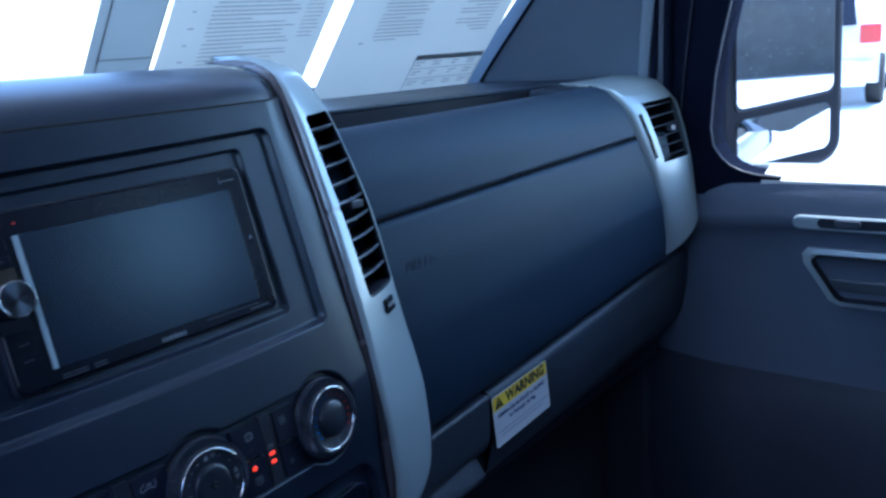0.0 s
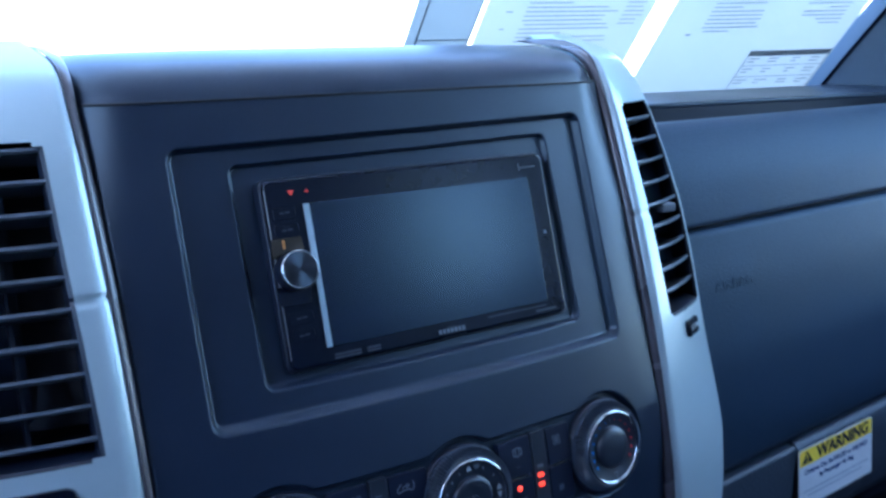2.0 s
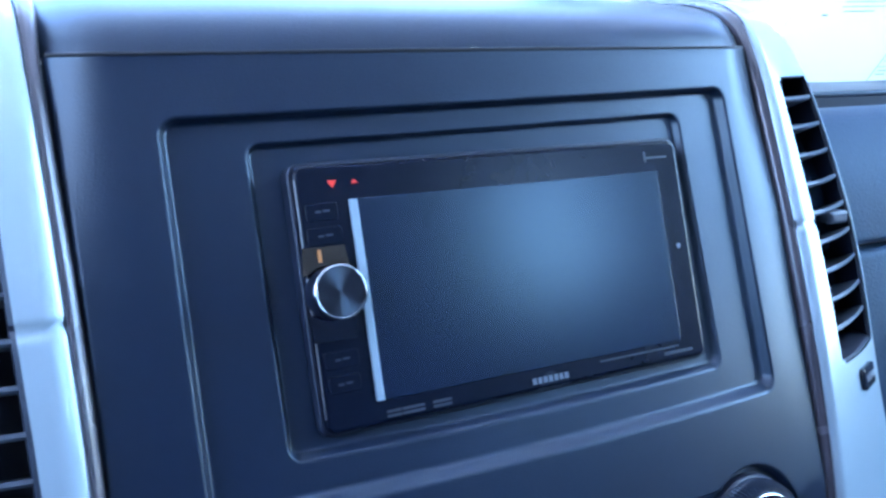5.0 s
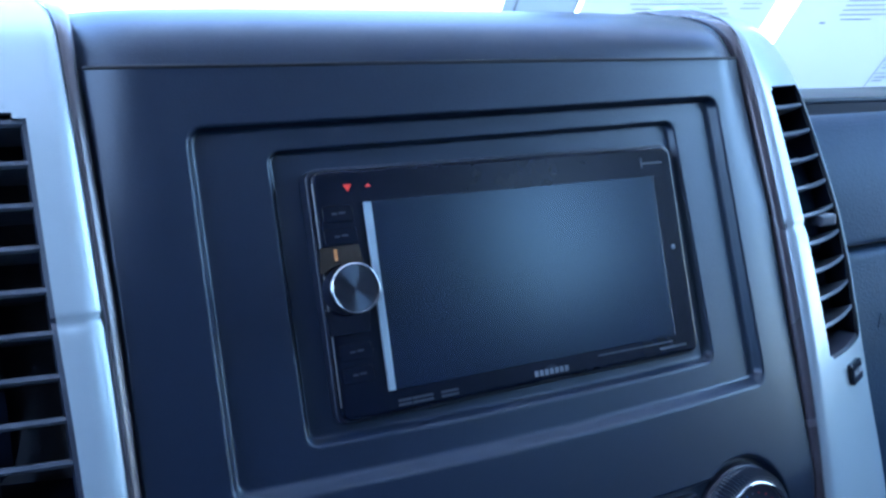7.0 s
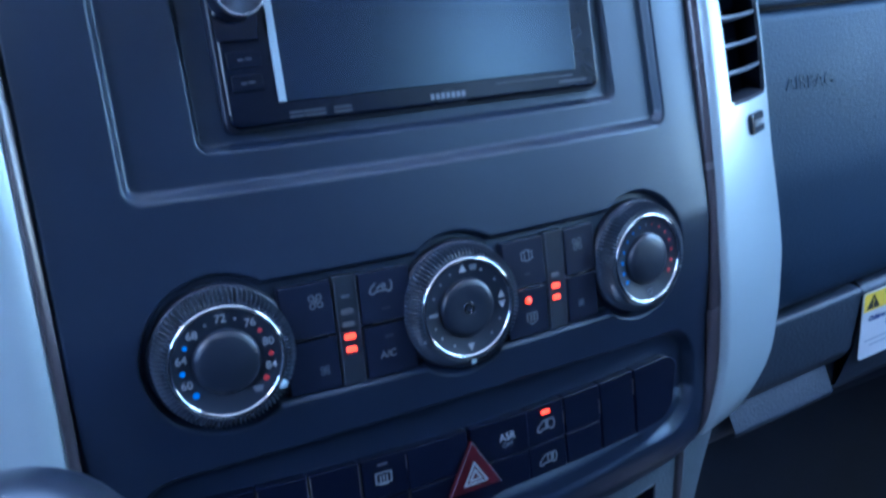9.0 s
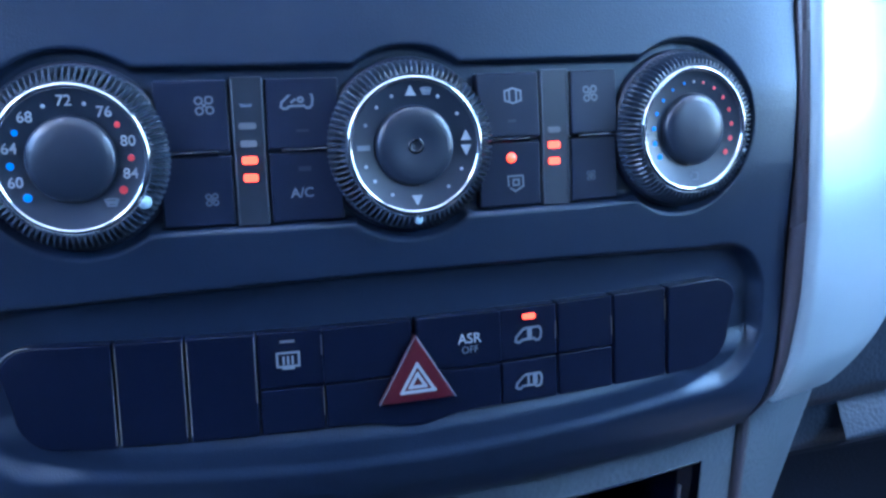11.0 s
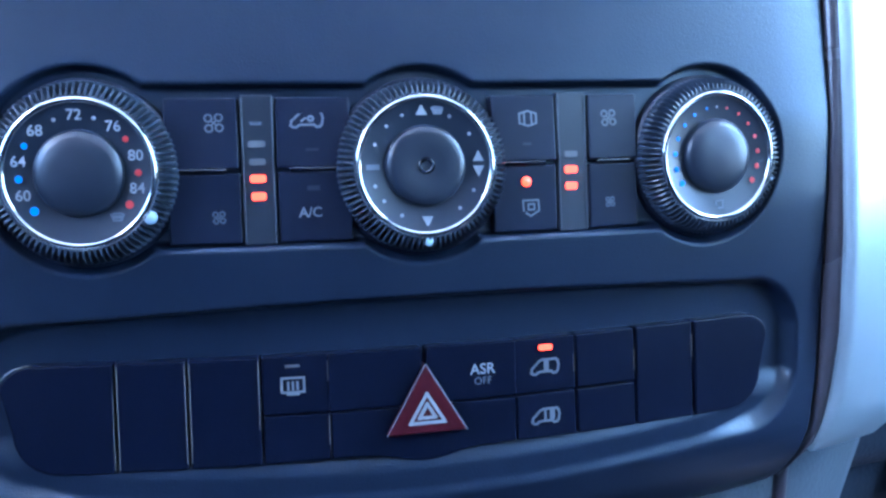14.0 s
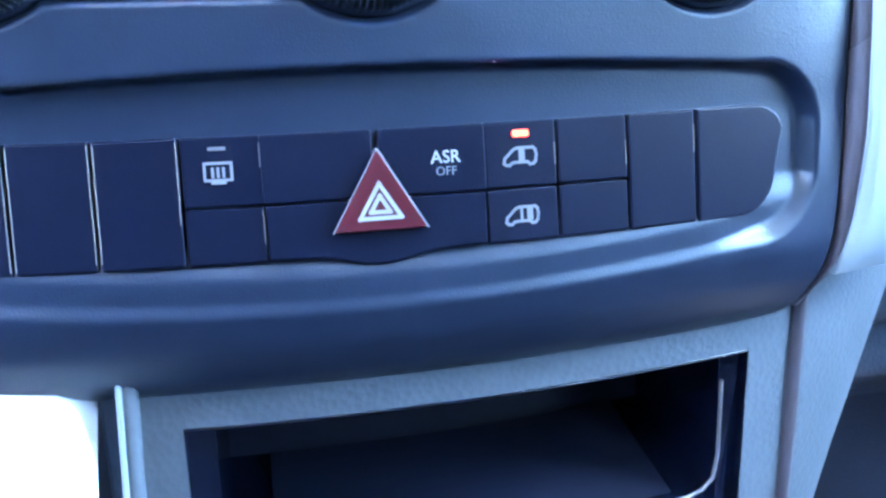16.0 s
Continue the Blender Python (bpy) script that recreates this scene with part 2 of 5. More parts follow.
def wires(name, lines, width, mat, z=0.0002):
    """Flat drawn lines (lists of points) as thin ribbons in the xy plane."""
    verts, faces = [], []
    for ln in lines:
        for a, b in zip(ln[:-1], ln[1:]):
            a, b = Vector(a), Vector(b)
            t = (b - a).normalized() * (width / 2)
            s = Vector((-t.y, t.x))
            k = len(verts)
            for q in (a - t - s, b + t - s, b + t + s, a - t + s):
                verts.append((q.x, q.y, z))
            faces.append((k, k + 1, k + 2, k + 3))
    return to_mesh(name, verts, faces, mat, False)



def lettering(name, text, size, mat, m, parent, align="CENTER", depth=0.0, bold=0.0):
    cu = bpy.data.curves.new(name, "FONT")
    cu.body, cu.size, cu.align_x, cu.align_y, cu.extrude, cu.offset = text, size, align, "CENTER", depth, bold
    cu.resolution_u = 3
    tmp = bpy.data.objects.new(name, cu)
    scene.collection.objects.link(tmp)
    me = bpy.data.meshes.new_from_object(tmp.evaluated_get(bpy.context.evaluated_depsgraph_get()))
    bpy.data.objects.remove(tmp)
    me.materials.clear()
    me.materials.append(mat)
    return part(name, me, parent, m)


def smooth01(t):
    t = np.clip(t, 0, 1)
    return t * t * (3 - 2 * t)


def rr_dist(x, z, x0, x1, z0, z1, r):
    dx = np.abs(x - (x0 + x1) / 2) - (x1 - x0) / 2 + r
    dz = np.abs(z - (z0 + z1) / 2) - (z1 - z0) / 2 + r
    return np.minimum(np.maximum(dx, dz), 0) + np.hypot(np.maximum(dx, 0), np.maximum(dz, 0)) - r


# ---- centre stack: its shape ----
PROFILE_Z = [0.606, 0.610, 0.615, 0.622, 0.632, 0.643, 0.662, 0.687, 0.730, 0.758, 0.803, 0.870, 0.931, 0.952]
PROFILE_Y = [-0.020, -0.035, -0.0445, -0.0515, -0.0560, -0.0578, -0.0550, -0.0505, -0.0455, -0.0405, -0.0265, -0.0050, 0.0145, 0.0205]
HALF_Z = [0.606, 0.620, 0.634, 0.655, 0.680, 0.742, 0.800, 0.872, 0.935, 0.952]
HALF_X = [0.134, 0.1430, 0.1480, 0.1510, 0.1525, 0.1520, 0.1520, 0.1525, 0.1540, 0.1545]
DENSE = np.linspace(0.606, 0.984, 379)


def dense(zs, xs, width=4.0):
    """A table smoothed over a few millimetres, one value a millimetre."""
    k = np.exp(-np.square(np.arange(-12, 13) / width))
    out = np.interp(DENSE, zs, xs)
    ends = np.concatenate([2 * out[0] - out[12:0:-1], out, 2 * out[-1] - out[-2:-14:-1]])
    return np.convolve(ends, k / k.sum(), "valid")


HALF_Z, HALF_X = DENSE, dense(HALF_Z, HALF_X)
PROFILE_Z, PROFILE_Y = DENSE, dense(PROFILE_Z, PROFILE_Y, 3.0)
KNOBS_X, KNOB_Z = (-0.0982, 0.0000, 0.0996), 0.7456


def panel_y(x, z):
    bow = np.interp(z, [0.62, 0.75, 0.95], [0.75, 0.45, 0.25])
    half = np.interp(z, HALF_Z, HALF_X)
    curl = np.interp(z, [0.80, 0.88, 0.952], [0.0010, 0.0018, 0.0095]) * np.square(np.clip((np.abs(x) - half + 0.024) / 0.024, 0, 1.1))
    return np.interp(z, PROFILE_Z, PROFILE_Y) + bow * np.square(x) + curl


def panel_recess(x, z):
    def step(d, depth, w):
        return depth * smooth01(0.5 - d / w)
    lean = z - 0.015 * x * smooth01((z - 0.83) / 0.08)
    out = step(rr_dist(x, lean, -0.1213, 0.1247, 0.8040, 0.9318, 0.005), 0.0050, 0.0034)
    out = out + step(rr_dist(x, lean, -0.0930, 0.0992, 0.8168, 0.9218, 0.004), 0.0036, 0.0022)
    d = rr_dist(x, z, -0.0980, 0.0985, 0.7232, 0.7696, 0.002)
    for kx in KNOBS_X:
        d = np.minimum(d, np.hypot(x - kx, z - 0.7460) - 0.0290)
    out = out + step(d, 0.0046, 0.0024)
    # the switch row's hollow bows up at its top edge and down at its bottom edge
    arch = z + np.square(x) * (0.30 * smooth01((z - 0.66) / 0.03) - 0.45 * (1 - smooth01((z - 0.66) / 0.03)))
    ramp = 0.0034 + 0.0012 * smooth01((0.662 - arch) / 0.012) + 0.0022 * smooth01((np.abs(x) - 0.105) / 0.02)
    out = out + step(rr_dist(x, arch, -0.1380, 0.1380, 0.6430, 0.7048, 0.018), 0.0060 - 0.0048 * smooth01((0.662 - arch) / 0.012) * (1 - 0.55 * smooth01((np.abs(x) - 0.098) / 0.024)), ramp)
    return out


def on_panel(x, z, off=0.0):
    """A pose on the panel: x along it, y up its slope, z towards the cab."""
    e = 0.004
    p = Vector((x, float(panel_y(x, z)), z))
    u = Vector((2 * e, float(panel_y(x + e, z) - panel_y(x - e, z)), 0)).normalized()
    v = Vector((0, float(panel_y(x, z + e) - panel_y(x, z - e)), 2 * e))
    n = u.cross(v).normalized()
    v = n.cross(u)
    m = Matrix((u, v, n)).transposed().to_4x4()
    m.translation = p + n * off
    return m


def build_panel():
    stack = thing("centre_stack", pose(0, -0.03, 0.606), "dark blue-grey soft-touch plastic dashboard centre stack with stepped recesses", "dashboard panel")
    zs, us = np.linspace(0.606, 0.952, 500), np.linspace(-1, 1, 440)
    half = np.interp(zs, HALF_Z, HALF_X)
    x = us[None, :] * half[:, None]
    z = np.repeat(zs[:, None], len(us), 1)
    y = panel_y(x, z) + panel_recess(x, z) + 0.003 * np.square(np.clip((half[:, None] - np.abs(x)) / -0.002 + 1, 0, 1))
    g = np.stack([x, y, z], -1)
    back = g.copy()[:, [0, -1]]
    back[:, :, 1] += 0.03
    g = np.concatenate([back[:, :1], g, back[:, 1:]], 1)
    part("fascia", surface("fascia", g, PLASTIC), stack)
    # rounded top above the joint
    prof = [(0.9535, 0.0210), (0.958, 0.0232), (0.9635, 0.0275), (0.969, 0.0350), (0.9735, 0.0470), (0.9765, 0.0640), (0.9780, 0.0850), (0.9785, 0.115), (0.9780, 0.16), (0.974, 0.22), (0.966, 0.30), (0.955, 0.36)]
    rows = []
    for zz, yy in prof:
        w = 0.1545 - 0.05 * (zz - 0.9535)
        xs = np.linspace(-w, w, 40)
        rows.append(np.stack([xs, yy + 0.25 * xs ** 2 * (1 if yy < 0.2 else 0.2) + 0.014 * np.clip((np.abs(xs) - w + 0.024) / 0.024, 0, 1) ** 2 * (1 if yy < 0.1 else 0.3), np.full_like(xs, zz) - 0.0015 * (np.abs(xs) / 0.15) ** 4], -1))
    part("top_cover", surface("top_cover", np.array(rows), PLASTIC), stack)
    xs = np.linspace(-0.153, 0.153, 40)
    part("joint", sweep("joint", [(a, float(panel_y(a, 0.952)) + 0.0012, 0.9527) for a in xs], 0.0016, 0.0016, SEAM), stack)
    # edge trims at both sides
    return stack


def build_edge_trims(stack):
    """Rubbery bands from the fascia's edge out to the silver rims."""
    for s in (-1, 1):
        rows = []
        for zz in np.concatenate([np.linspace(0.618, 0.952, 60), np.linspace(0.956, 0.981, 12)]):
            if zz < 0.953:
                w = float(np.interp(zz, HALF_Z, HALF_X))
                y = float(panel_y(w, zz)) + 0.003
            else:
                w = 0.1545 - 0.05 * (zz - 0.9535)
                y = float(np.interp(zz, [0.9535, 0.958, 0.9635, 0.969, 0.9735, 0.9765, 0.978, 0.984], [0.0210, 0.0232, 0.0275, 0.0350, 0.0470, 0.0640, 0.0850, 0.11])) + 0.0195
            xo, yo = float(np.interp(zz, STRIP_Z, IN_X)), float(np.interp(zz, STRIP_Z, IN_Y)) + 0.0022
            low = min(1.0, max(0.0, (0.660 - zz) / 0.016))
            xo = xo + (w + 0.0058 - xo) * low
            long = math.hypot(xo - w, yo - y)
            nx, ny = (yo - y) / long, -(xo - w) / long
            row = []
            for u in np.linspace(0, 1, 25):
                bead = 0.0016 * math.sin(math.pi * u) ** 2 - 0.0014 * math.exp(-((u - 0.10) / 0.07) ** 2) - 0.0014 * math.exp(-((u - 0.93) / 0.06) ** 2)
                row.append((s * (w + (xo - w) * u + nx * bead), y + (yo - y) * u + ny * bead, zz))
            rows.append(row)
        part("edge_trim", surface("edge_trim", np.array(rows), RUBBER), stack, label="brown-black rubbery edge trim")


STACK = build_panel()

# ---- silver trims with air vents, either side of the stack ----
STRIP_Z = [0.622, 0.634, 0.655, 0.680, 0.716, 0.742, 0.773, 0.806, 0.843, 0.872, 0.905, 0.935, 0.955, 0.970, 0.980, 0.984]
IN_X = [0.1500, 0.1535, 0.1555, 0.1556, 0.1552, 0.1550, 0.1550, 0.1550, 0.1552, 0.1560, 0.1569, 0.1579, 0.1590, 0.1592, 0.1615, 0.1680]
IN_Y = [-0.032, -0.042, -0.0440, -0.0452, -0.0415, -0.0365, -0.0303, -0.0225, -0.0118, -0.0022, 0.0100, 0.0218, 0.0322, 0.0420, 0.0640, 0.1050]
OUT_X = [0.168, 0.198, 0.222, 0.231, 0.235, 0.234, 0.230, 0.227, 0.225, 0.223, 0.219, 0.215, 0.212, 0.209, 0.205, 0.202]
OUT_Y = [-0.032, -0.028, -0.022, -0.016, -0.010, -0.004, 0.002, 0.008, 0.016, 0.024, 0.036, 0.048, 0.060, 0.074, 0.094, 0.125]
IN_X, IN_Y, OUT_X, OUT_Y = (dense(STRIP_Z, t, 7.0) for t in (IN_X, IN_Y, OUT_X, OUT_Y))
STRIP_Z = DENSE
VENT_Z0, VENT_Z1 = 0.8055, 0.9385


def smooth_table(zs, table):
    out = np.interp(zs, STRIP_Z, table)
    k = np.exp(-np.square(np.arange(-9, 10) / 4.0))
    k /= k.sum()
    return np.convolve(np.pad(out, 9, mode="edge"), k, "valid")


def build_strip(s, wide, u0a, u0b, u1):
    """One silver trim (s: side) with its vent; the opening runs from u0a (top), u0b (bottom) to u1."""
    label = "silver painted dashboard trim beside the centre stack with a tall louvred air vent"
    trim = thing("silver_trim", pose(s * 0.19, 0.02, 0.622), label, "dashboard trim", group="silver dashboard trims")
    zs = np.concatenate([np.linspace(0.631, VENT_Z0, 60), np.linspace(VENT_Z0, VENT_Z1, 70)[1:], np.linspace(VENT_Z1, 0.984, 30)[1:]])
    tz = np.linspace(0.622, 0.984, 300)
    tab = {k: smooth_table(tz, t) for k, t in (("xi", IN_X), ("yi", IN_Y), ("xo", OUT_X), ("yo", OUT_Y))}

    def at(u, z):
        xi, yi, xo, yo = (np.interp(z, tz, tab[k]) for k in ("xi", "yi", "xo", "yo"))
        xo = xi + (xo - xi) * wide
        bulge = 0.0045 * (1 - np.square(2 * u - 1)) - 0.004 * np.square(np.clip(1 - u / 0.07, 0, 1)) - 0.006 * np.square(np.clip(1 - (1 - u) / 0.05, 0, 1))
        gap = 0.0016 * np.exp(-np.square((z - 0.8705) / 0.0010)) * (u < 0.34)
        ease = np.clip((z - 0.629) / 0.02, 0, 1)
        return np.array([s * (xi + (xo - xi) * u), yi + (yo - yi) * u - bulge * ease + gap, z])

    def open0(z):
        f = np.clip((z - VENT_Z0) / (VENT_Z1 - VENT_Z0), 0, 1)
        return u0b + (u0a - u0b) * f

    NA, NB, NC = 14, 20, 7
    rows = []
    for z in zs:
        a = float(open0(z))
        us = np.concatenate([np.linspace(0, a, NA), np.linspace(a, u1, NB)[1:], np.linspace(u1, 1, NC)[1:]])
        row = [at(u, z) for u in us]
        row.append(row[-1] + np.array([0, 0.05, 0]))
        row.insert(0, row[0] + np.array([0, 0.02, 0]))
        rows.append(row)
    g = np.array(rows)
    r, c = g.shape[:2]
    idx = np.arange(r * c).reshape(r, c)
    faces = []
    lo, hi = 59, 59 + 69
    c0, c1 = NA, NA + NB - 1
    for i in range(r - 1):
        for j in range(c - 1):
            inside = lo <= i < hi and c0 <= j < c1
            # corners of the opening stay filled, to round them
            if inside and (i in (lo, hi - 1)) and (j in (c0, c1 - 1)):
                inside = False
            if not inside:
                q = (idx[i, j], idx[i, j + 1], idx[i + 1, j + 1], idx[i + 1, j])
                faces.append(q if s > 0 else q[::-1])
    # the opening's edge turns inwards
    verts = [tuple(v) for v in g.reshape(-1, 3)]
    loop = [idx[lo, j] for j in range(c0, c1)] + [idx[i, c1] for i in range(lo, hi)] + [idx[hi, j] for j in range(c1, c0, -1)] + [idx[i, c0] for i in range(hi, lo, -1)]
    mid = np.mean([verts[k] for k in loop], 0)
    rim_verts, rim_faces = [], []
    for a, b in zip(loop, loop[1:] + loop[:1]):
        k = len(rim_verts)
        for q in (a, b):
            v = np.array(verts[q])
            rim_verts += [tuple(v + (mid - v) * np.array([f, 0, f * 0.4]) + np.array([0, d, 0])) for f, d in ((0.0, 0.0008), (0.035, 0.0022), (0.05, 0.012))]
        for j in (0, 1):
            q = (k + j, k + 3 + j, k + 4 + j, k + 1 + j)
            rim_faces.append(q if s < 0 else q[::-1])
    part("trim_shell", to_mesh("trim_shell", verts, faces, SILVER), trim)
    part("vent_frame", to_mesh("vent_frame", rim_verts, rim_faces, BLACK, False), trim, label="black vent surround")
    # dark well behind the slats
    well = []
    for z in (VENT_Z0 - 0.001, VENT_Z1 + 0.001):
        a = float(open0(z))
        p, q = at(a - 0.02, z), at(u1 + 0.02, z)
        well.append([p + np.array([0, 0.007, 0]), p + np.array([0, 0.05, 0]), q + np.array([0, 0.05, 0]), q + np.array([0, 0.007, 0])])
    w = np.array(well)
    wv = list(w.reshape(-1, 3))
    part("vent_well", to_mesh("vent_well", wv, [(0, 1, 5, 4), (1, 2, 6, 5), (2, 3, 7, 6), (0, 1, 2, 3), (4, 5, 6, 7)], BLACK, False), trim)
    # slats
    pitch = (VENT_Z1 - VENT_Z0 - 0.0125) / 9
    for k in range(10 if s < 0 else 9):
        z = VENT_Z0 + (0.0068 if s < 0 else 0.0068 + 0.45 * pitch) + pitch * k
        a = float(open0(z))
        cols = []
        for u in np.linspace(a + 0.012, u1 - 0.012, 8):
            p = at(u, z)
            ring = [(0.0032, 0.0013), (0.0024, 0.0), (0.0032, -0.0012), (0.014, -0.0052), (0.026, -0.0090), (0.026, -0.0078), (0.014, -0.0034)]
            cols.append([p + np.array([0, dy, dz + 0.002]) for dy, dz in ring])
        part("slat", surface("slat", np.array(cols), SLAT, False, closed=True), trim)
    for u in (np.linspace(u0b, u1, 5)[1:-1] if s < 0 else np.linspace(u0b, u1, 4)[1:-1]):
        cols = []
        for z in np.linspace(VENT_Z0, VENT_Z1, 12):
            p = at(float(open0(z)) + (u - u0b) / (u1 - u0b) * (u1 - float(open0(z))), z)
            cols.append([p + np.array([dx, dy, 0]) for dx, dy in ((-0.0008, 0.024), (0.0008, 0.024), (0.0008, 0.040), (-0.0008, 0.040))])
        part("rear_vane", surface("rear_vane", np.array(cols), BLACK, False, closed=True), trim)
    # sliding tab on the middle slat
    p = at((u0a + u0b) / 2 + 0.55 * (u1 - u0b), 0.8745 if s < 0 else 0.8700)
    part("slider_tab", box("slider_tab", -0.006, 0.006, -0.004, 0.004, -0.003, 0.003, SLAT, 0.0014), trim, Matrix.Translation(p + np.array([0, 0.003, 0])))
    return trim, at


build_edge_trims(STACK)
TRIM_R, at_r = build_strip(1, 1.0, 0.155, 0.225, 0.900)
TRIM_L, at_l = build_strip(-1, 1.75, 0.150, 0.110, 0.95)


def trim_pose(at, u, z, s):
    p = Vector(at(u, z))
    e = Vector(at(u + 0.02 * s, z)) - Vector(at(u - 0.02 * s, z))
    f = Vector(at(u, z + 0.004)) - Vector(at(u, z - 0.004))
    x = e.normalized()
    n = x.cross(f).normalized()
    y = n.cross(x)
    m = Matrix((x, y, n)).transposed().to_4x4()
    m.translation = p
    return m


def vent_dial(trim, m, w, h, corner):
    dial = part("vent_dial", plate("vent_dial", w, h, h * corner, -0.002, 0.0022, GLOSS, 0.0006), trim, m, "black thumbwheel with white marks")
    bars = []
    for k in range(5):
        bars += [[(-w * 0.30 + k * w * 0.11, -h * 0.10), (-w * 0.30 + k * w * 0.11, h * 0.12)]]
    part("mark", wires("mark", bars, w * 0.055, WHITE, 0.0024), dial, m)
    part("mark", wires("mark", [[(w * 0.27, 0.0), (w * 0.34, 0.0)]], h * 0.28, WHITE, 0.0024), dial, m)


vent_dial(TRIM_R, trim_pose(at_r, 0.57, 0.7935, 1), 0.0180, 0.0108, 0.18)
vent_dial(TRIM_L, trim_pose(at_l, 0.36, 0.7915, -1), 0.040, 0.0130, 0.42)


# ---- passenger side of the dashboard ----
def climb(x, z):
    """How far the dash's long lines rise towards the door."""
    return (x - 0.27) * (0.018 + 0.052 * float(smooth01((0.80 - z) / 0.12)) * float(smooth01((z - 0.50) / 0.08))) if z < 0.87 else 0.0


def extrude_x(name, prof, x0, x1, mat, n=2, rise=True, back=None, smooth=True):
    """A profile of (y, z) pulled along x; rise lets it climb with the dash, back(x, y) gives an offset in y."""
    xs = np.linspace(x0, x1, n)
    g = np.array([[(x, y + (back(x, y) if back else 0), z + (climb(x, z) if rise else 0)) for y, z in prof] for x in xs])
    return surface(name, g, mat, smooth)


def arc_prof(pts, r=0.01, steps=4):
    """Rounds the inner corners of a (y, z) line."""
    out = [pts[0]]
    for a, b, c in zip(pts[:-2], pts[1:-1], pts[2:]):
        a, b, c = Vector(a), Vector(b), Vector(c)
        d = min(r, (a - b).length * 0.45, (c - b).length * 0.45)
        p, q = b + (a - b).normalized() * d, b + (c - b).normalized() * d
        for k in range(steps + 1):
            t = k / steps
            out.append(tuple((1 - t) ** 2 * p + 2 * t * (1 - t) * b + t * t * q))
    return out + [pts[-1]]


def build_dash():
    dash = thing("dashboard", pose(0.5, 0.1, 0.55), "dark blue-grey moulded passenger dashboard with airbag lid and open top tray", "dashboard")
    x0, x1 = 0.190, 0.728
    # airbag lid above the joint, and the bulging lid below it
    upper = arc_prof([(0.110, 0.896), (0.092, 0.9180), (0.064, 0.9195), (0.037, 0.889), (0.0300, 0.8470), (0.040, 0.8462)], 0.022, 6)
    part("upper_lid", extrude_x("upper_lid", upper, x0, x1, GRAIN, 24), dash)
    lower = arc_prof([(0.040, 0.8440), (0.0290, 0.8434), (0.0200, 0.800), (0.0140, 0.745), (0.018, 0.680), (0.026, 0.6440), (0.060, 0.6400)], 0.012, 5)
    part("airbag_lid", extrude_x("airbag_lid", lower, x0, x1 + 0.07, GRAIN, 24), dash)
    part("lid_joint", extrude_x("lid_joint", [(0.044, 0.8475), (0.036, 0.8452), (0.044, 0.8430)], x0, x1, SEAM, 2), dash)
    # open tray and the ledge behind it
    def sweep_back(x, y):
        return (0.018 - 0.20 * (x - 0.40)) * float(smooth01((y - 0.11) / 0.08))
    slot = arc_prof([(0.093, 0.9165), (0.099, 0.868), (0.192, 0.866), (0.1985, 0.9175)], 0.006, 4)
    part("top_tray", extrude_x("top_tray", slot, x0 - 0.03, 0.90, TRAYBLACK, 12, rise=False, back=sweep_back), dash, label="black open tray behind the lid")
    ledge = arc_prof([(0.204, 0.900), (0.2000, 0.9150), (0.1985, 0.9222), (0.215, 0.9228), (0.34, 0.9268), (0.56, 0.900)], 0.004, 4)
    part("screen_ledge", extrude_x("screen_ledge", ledge, x0 - 0.03, 0.90, PLASTIC, 12, rise=False, back=sweep_back), dash)
    part("tray_end", box("tray_end", 0.660, 0.86, 0.074, 0.150, 0.86, 0.9195, PLASTIC, 0.006), dash)
    # behind and under the centre and the driver's side, closing the bulkhead
    part("cowl_top", extrude_x("cowl_top", arc_prof([(0.06, 0.93), (0.10, 0.955), (0.36, 0.950), (0.56, 0.915)], 0.02), -0.90, 0.17, PLASTIC, 6, rise=False), dash)
    part("driver_fascia", extrude_x("driver_fascia", arc_prof([(0.10, 0.955), (0.04, 0.93), (0.03, 0.60), (0.12, 0.52)], 0.02), -0.90, -0.19, PLASTIC, 4, rise=False), dash)
    # lower grey panel
    low = arc_prof([(0.060, 0.6405), (0.0270, 0.6385), (0.0285, 0.590), (0.040, 0.548), (0.085, 0.515), (0.20, 0.500)], 0.012, 5)
    part("lower_panel", extrude_x("lower_panel", low, 0.376, 0.87, LOWERDASH, 16), dash, label="grey grained lower panel")
    part("lower_panel", extrude_x("lower_panel", arc_prof([(0.045, 0.600), (0.0400, 0.548), (0.085, 0.515), (0.20, 0.500)], 0.012, 5), 0.10, 0.376, LOWERDASH, 10), dash)
    # hidden block added to stop sun leaking through the gap between panels
    part("core", box("core", 0.192, 0.86, 0.072, 0.15, 0.52, 0.66, BLACK, 0.0), dash)
    part("kick_panel", box("kick_panel", 0.10, 0.88, 0.16, 0.20, 0.10, 0.52, CLOTH, 0.01), dash)
    return dash


DASH = build_dash()


